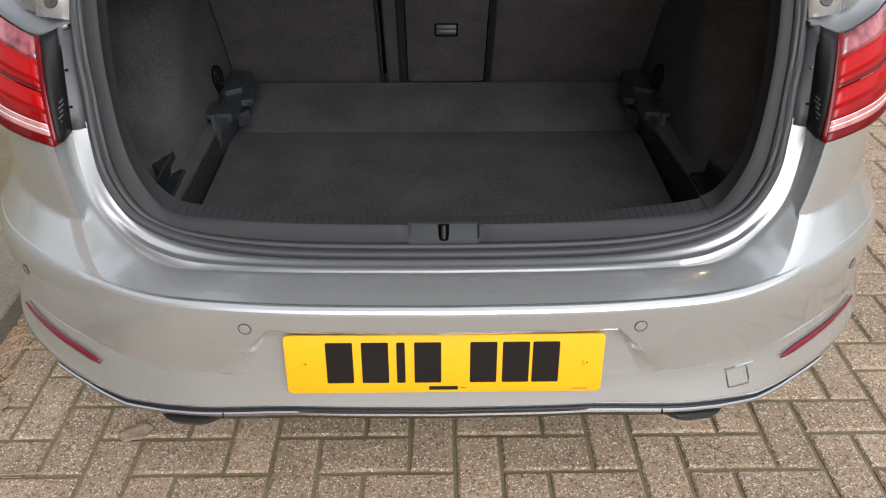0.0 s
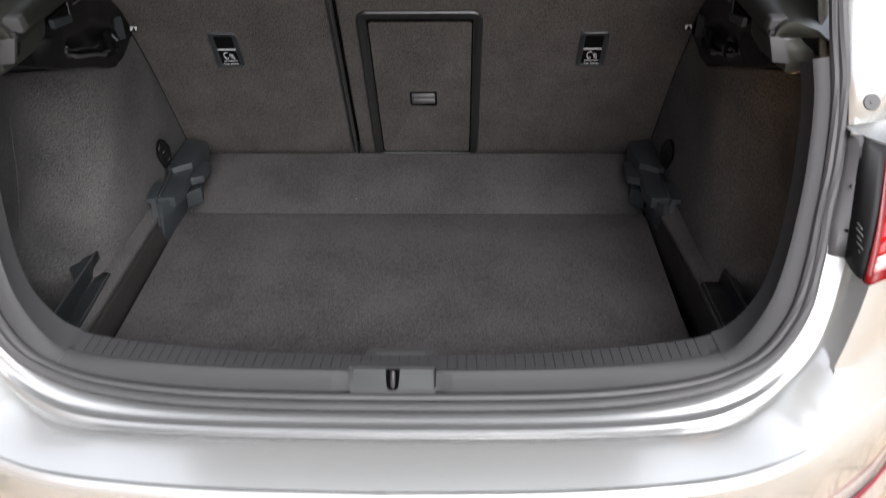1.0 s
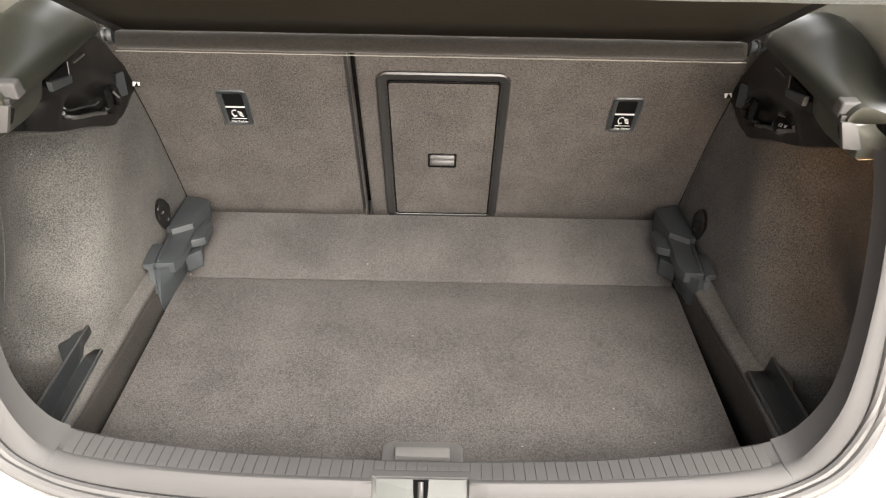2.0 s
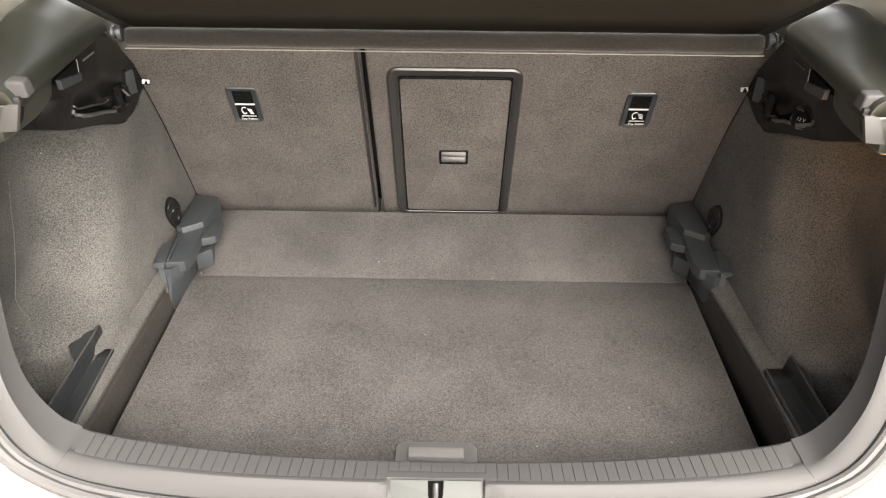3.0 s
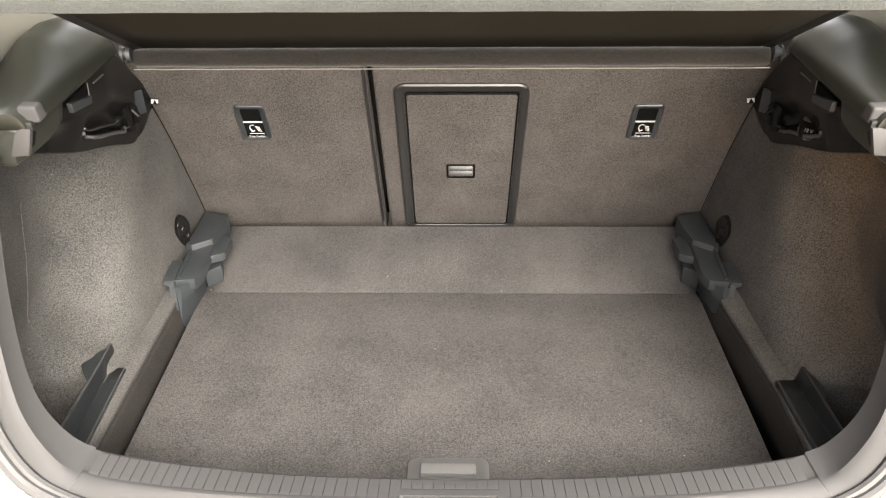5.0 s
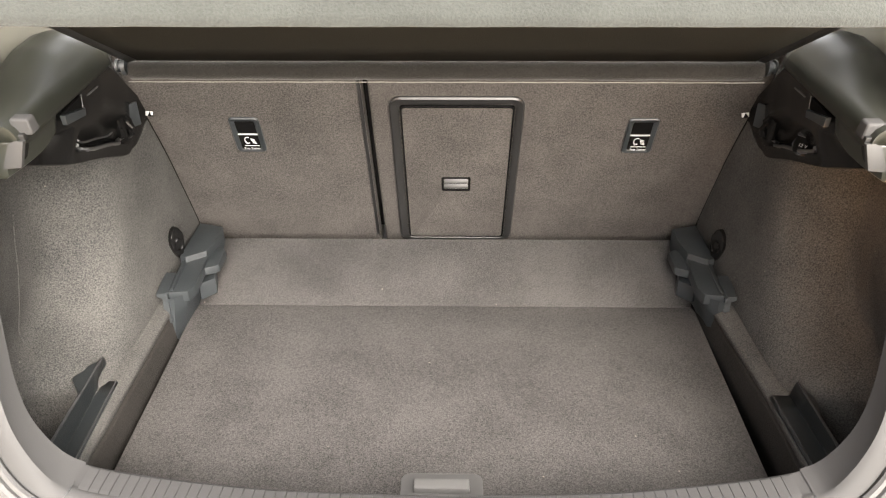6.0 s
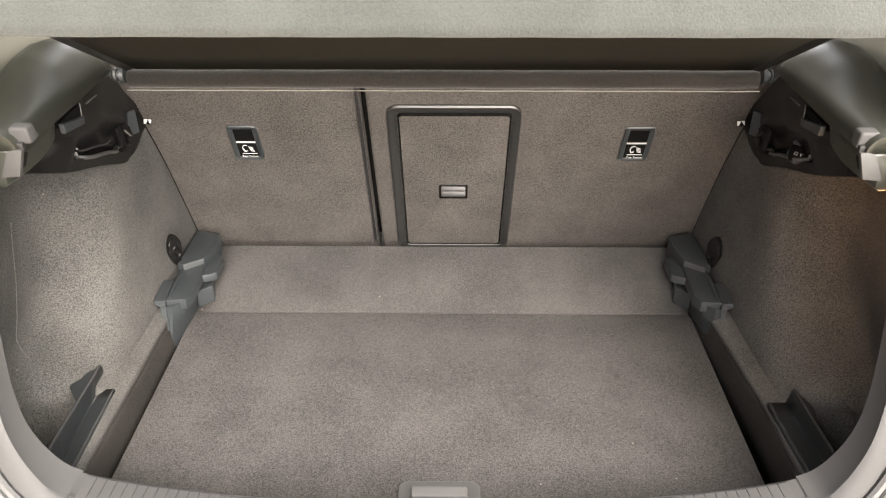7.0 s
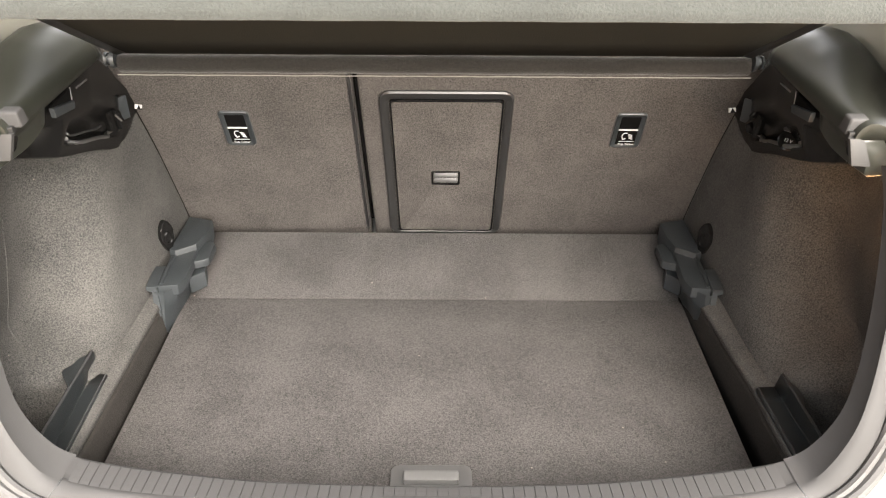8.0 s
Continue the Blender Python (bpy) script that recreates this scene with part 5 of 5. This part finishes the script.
rows = [[Vector(((0.53 + 0.23 * u) * w, 2.60 + 0.68 * u - 0.05 * abs(w) ** 2, 1.432 - 0.455 * u + 0.03 * math.sin(math.pi * u) - 0.03 * abs(w) ** 3)) for w in [k / 10 - 1 for k in range(21)]] for u in [k / 8 for k in range(9)]]
windscreen = part("windscreen", sheet(rows), GLASS, car, "clear windscreen", thick=0.005)
windscreen.visible_shadow = False
part("front_roof", sheet([[Vector(((0.58 - 0.05 * max(0, y - 2.2)) * w, y, 1.468 - 0.05 * abs(w) ** 3 - 0.06 * max(0, y - 2.1) ** 2)) for w in [k / 10 - 1 for k in range(21)]] for y in (1.88, 2.1, 2.35, 2.62)]), PAINT, car, thick=0.02)
part("front_floor", block((1.50, 2.3, 0.02), (0, 2.98, 0.28), 0.0), DARK, car)

for s, axle in ((-1, 1.02), (1, 1.02), (-1, 3.62), (1, 3.62)):
    hub = Matrix.Translation((s * (0.735 if axle < 2 else 0.79), axle, 0.312)) @ pose(0, 0, 0, 0, 90, 0)
    wheel = part("tyre", tube([hub @ Vector((0.245 * math.cos(a * math.pi / 24), 0.245 * math.sin(a * math.pi / 24), 0)) for a in range(49)], 0.066, 12, squash=1.0, cap=False), RUBBER, car, "black tyre standing on the paving")
    part("rim", prism([(0.2 * math.cos(a * math.pi / 16), 0.2 * math.sin(a * math.pi / 16)) for a in range(32)], 0.05, hub @ Matrix.Translation((0, 0, -0.025)), 0.01), METAL, wheel)


def gate_point(u, w):
    """A point of the raised tailgate: u from the hinge to its lower edge, w across from -1 to 1."""
    half = 0.56 + 0.10 * u
    return Vector((half * w, 0.70 - 0.95 * u, 1.46 + 0.52 * u + 0.10 * math.sin(math.pi * u) - 0.03 * abs(w) ** 3))


# out of view; added overhead for the shade and bounce it gives
tailgate = empty("tailgate")
tailgate.parent = car
tagged(tailgate, "unseen raised tailgate with a window and trim lightened to bounce light")
W = [k / 12 - 1 for k in range(25)]
part("top_frame", sheet([[gate_point(u, w) for w in W] for u in (0.0, 0.04, 0.08)]), TAILGATE_TRIM, tailgate, thick=0.04)
part("lower_panel", sheet([[gate_point(u, w) for w in W] for u in [0.56 + 0.44 * k / 6 for k in range(7)]]), TAILGATE_TRIM, tailgate, thick=0.05)
for s in (-1, 1):
    part("side_frame", sheet([[gate_point(u, s * w) for w in (0.86, 0.93, 1.0)] for u in [0.08 + 0.48 * k / 8 for k in range(9)]]), TAILGATE_TRIM, tailgate, thick=0.04)
window = part("rear_window", sheet([[gate_point(u, 0.86 * w) for w in W] for u in [0.08 + 0.48 * k / 8 for k in range(9)]]), GLASS, tailgate, "clear rear window", thick=0.004)
window.visible_shadow = False

# ---------------------------------------------------------------- ground
bm = bmesh.new()
block((120, 120, 0.5), (0, 0, -0.2560), 0.0, bm)
ground = tagged(part("ground", bm, SAND, None, "", smooth=False), "sandy bed of a block-paved drive", "ground", kind="structure")

# herringbone blocks
UNIT = 0.0995
X0, Y0 = -0.270, 0.2262


def paver_mesh(wide, deep, name, variant):
    rng = random.Random(variant)
    bm = bmesh.new()
    w, d = wide * UNIT - 0.0100, deep * UNIT - 0.0100
    rim = []
    for z, inset in ((-0.012, 0.0), (-0.004, 0.0), (0.0, 0.0045)):
        rim.append([bm.verts.new((sx * (w / 2 - inset) + rng.uniform(-1, 1) * 0.0008, sy * (d / 2 - inset) + rng.uniform(-1, 1) * 0.0008, z + rng.uniform(-1, 1) * 0.0006)) for sx, sy in ((-1, -1), (1, -1), (1, 1), (-1, 1))])
    for a, b in zip(rim, rim[1:]):
        for i in range(4):
            bm.faces.new((a[i], a[(i + 1) % 4], b[(i + 1) % 4], b[i]))
    bm.faces.new(rim[2])
    data = bpy.data.meshes.new(name)
    bm.to_mesh(data)
    bm.free()
    data.materials.append(PAVER)
    return data


FLAT = [paver_mesh(2, 1, "paver", k) for k in range(6)]
TALL = [paver_mesh(1, 2, "paver", k + 20) for k in range(6)]
spots = []
for r in range(-52, 62):
    for k in range(-28, 30):
        c = 4 * k + r
        spots.append((X0 + UNIT * (c + 1), Y0 - UNIT * (r + 0.5), True))
        spots.append((X0 + UNIT * (c + 3.5), Y0 - UNIT * (r + 1.0), False))
rng = random.Random(7)
spots = [p for p in spots if p[0] < 4.2 and -5.4 < p[1] < 5.0 and p[0] > -1.14]
seen_first = sorted(spots, key=lambda p: math.hypot(p[0] * 0.8, p[1] - 0.15))
rest = bmesh.new()
for n, (x, y, flat) in enumerate(seen_first):
    data = (FLAT if flat else TALL)[rng.randrange(6)]
    at = Matrix.Translation((x, y, rng.uniform(-0.0012, 0.0012))) @ pose(0, 0, 0, rng.uniform(-0.4, 0.4), rng.uniform(-0.4, 0.4), rng.uniform(-0.5, 0.5))
    if n < 300:
        ob = new("paver", data)
        ob.matrix_world = at
        ob.parent = ground
    else:
        old = len(rest.verts)
        rest.from_mesh(data)
        rest.verts.ensure_lookup_table()
        for v in rest.verts[old:]:
            v.co = at @ v.co
far = part("pavers", rest, PAVER, ground, smooth=False)
tagged(far, "brown-grey exposed-aggregate paving blocks", kind="stuff")

# unseen wall added to keep sky light off the boot's right side
bm = block((0.24, 8.6, 3.0), Matrix.Translation((-2.62, -4.6, 1.45)), 0.0)
tagged(part("shade_wall_west", bm, SHADE_WALL_BROWN, None, "unseen red-brown wall added to shade and tint the boot", smooth=False), category="wall", kind="structure")

# concrete kerb along the drive
for k in range(11):
    bm = block((0.30, 0.90, 0.14), Matrix.Translation((-1.285, -4.9 + 0.906 * k, -0.012)), 0.014, segments=3)
    kerb = tagged(part("kerb", bm, CONCRETE, None, "weathered concrete kerb stone beside the drive"), category="kerb", group="kerb stones along the drive", kind="structure")

# dry debris swept against the kerb
rng = random.Random(11)


def straw_mesh(seed):
    r = random.Random(seed)
    n = 5
    long = r.uniform(0.012, 0.05)
    bend = r.uniform(-0.2, 0.2)
    return [Vector((long * (k / (n - 1) - 0.5), bend * long * ((k / (n - 1)) ** 2), 0.0025 + 0.002 * r.random())) for k in range(n)]


bm = bmesh.new()
for k in range(420):
    turn = pose(rng.gauss(-1.095, 0.036), rng.uniform(0.05, 0.80), 0.0, 0, 0, rng.uniform(0, 360))
    tube([turn @ p for p in straw_mesh(k)], rng.uniform(0.0008, 0.0019), 4, bm)
tagged(part("dry_straw", bm, STRAW, None, smooth=False), "scattered dry straw and stalks lying against the kerb", "debris", kind="stuff")


def leaf(x, y, turn, size):
    bm = bmesh.new()
    rows = []
    for i in range(9):
        u = i / 8
        wide = size * 0.36 * math.sin(math.pi * min(1, u * 0.96 + 0.02)) ** 0.7 * (1 + 0.18 * math.sin(9 * u + turn))
        rows.append([pose(x, y, 0.003, 0, 0, turn) @ Vector(((u - 0.5) * size, v * wide, 0.003 + 0.004 * abs(v) + 0.002 * math.sin(7 * u + 3 * v))) for v in (-1, -0.5, 0, 0.5, 1)])
    sheet(rows, bm=bm)
    return tagged(part("dry_leaf", bm, DRY_LEAF, None, thick=0.0006), "flattened dry brown leaf lying on the paving", "leaf", "fallen leaves")


leaf(-0.685, 0.235, 20, 0.075)
leaf(-1.03, 0.33, 100, 0.05)
leaf(-1.05, 0.20, 40, 0.045)
bm = tube([(-0.985, 0.150, 0.005), (-0.955, 0.128, 0.006), (-0.92, 0.124, 0.007), (-0.88, 0.127, 0.006), (-0.85, 0.131, 0.004)], 0.0018, 6)
tube([(-0.975, 0.13, 0.006), (-0.93, 0.119, 0.005), (-0.89, 0.118, 0.005)], 0.0013, 6, bm)
tagged(part("twig", bm, STRAW, None), "thin dry twig lying on the paving", "twig")
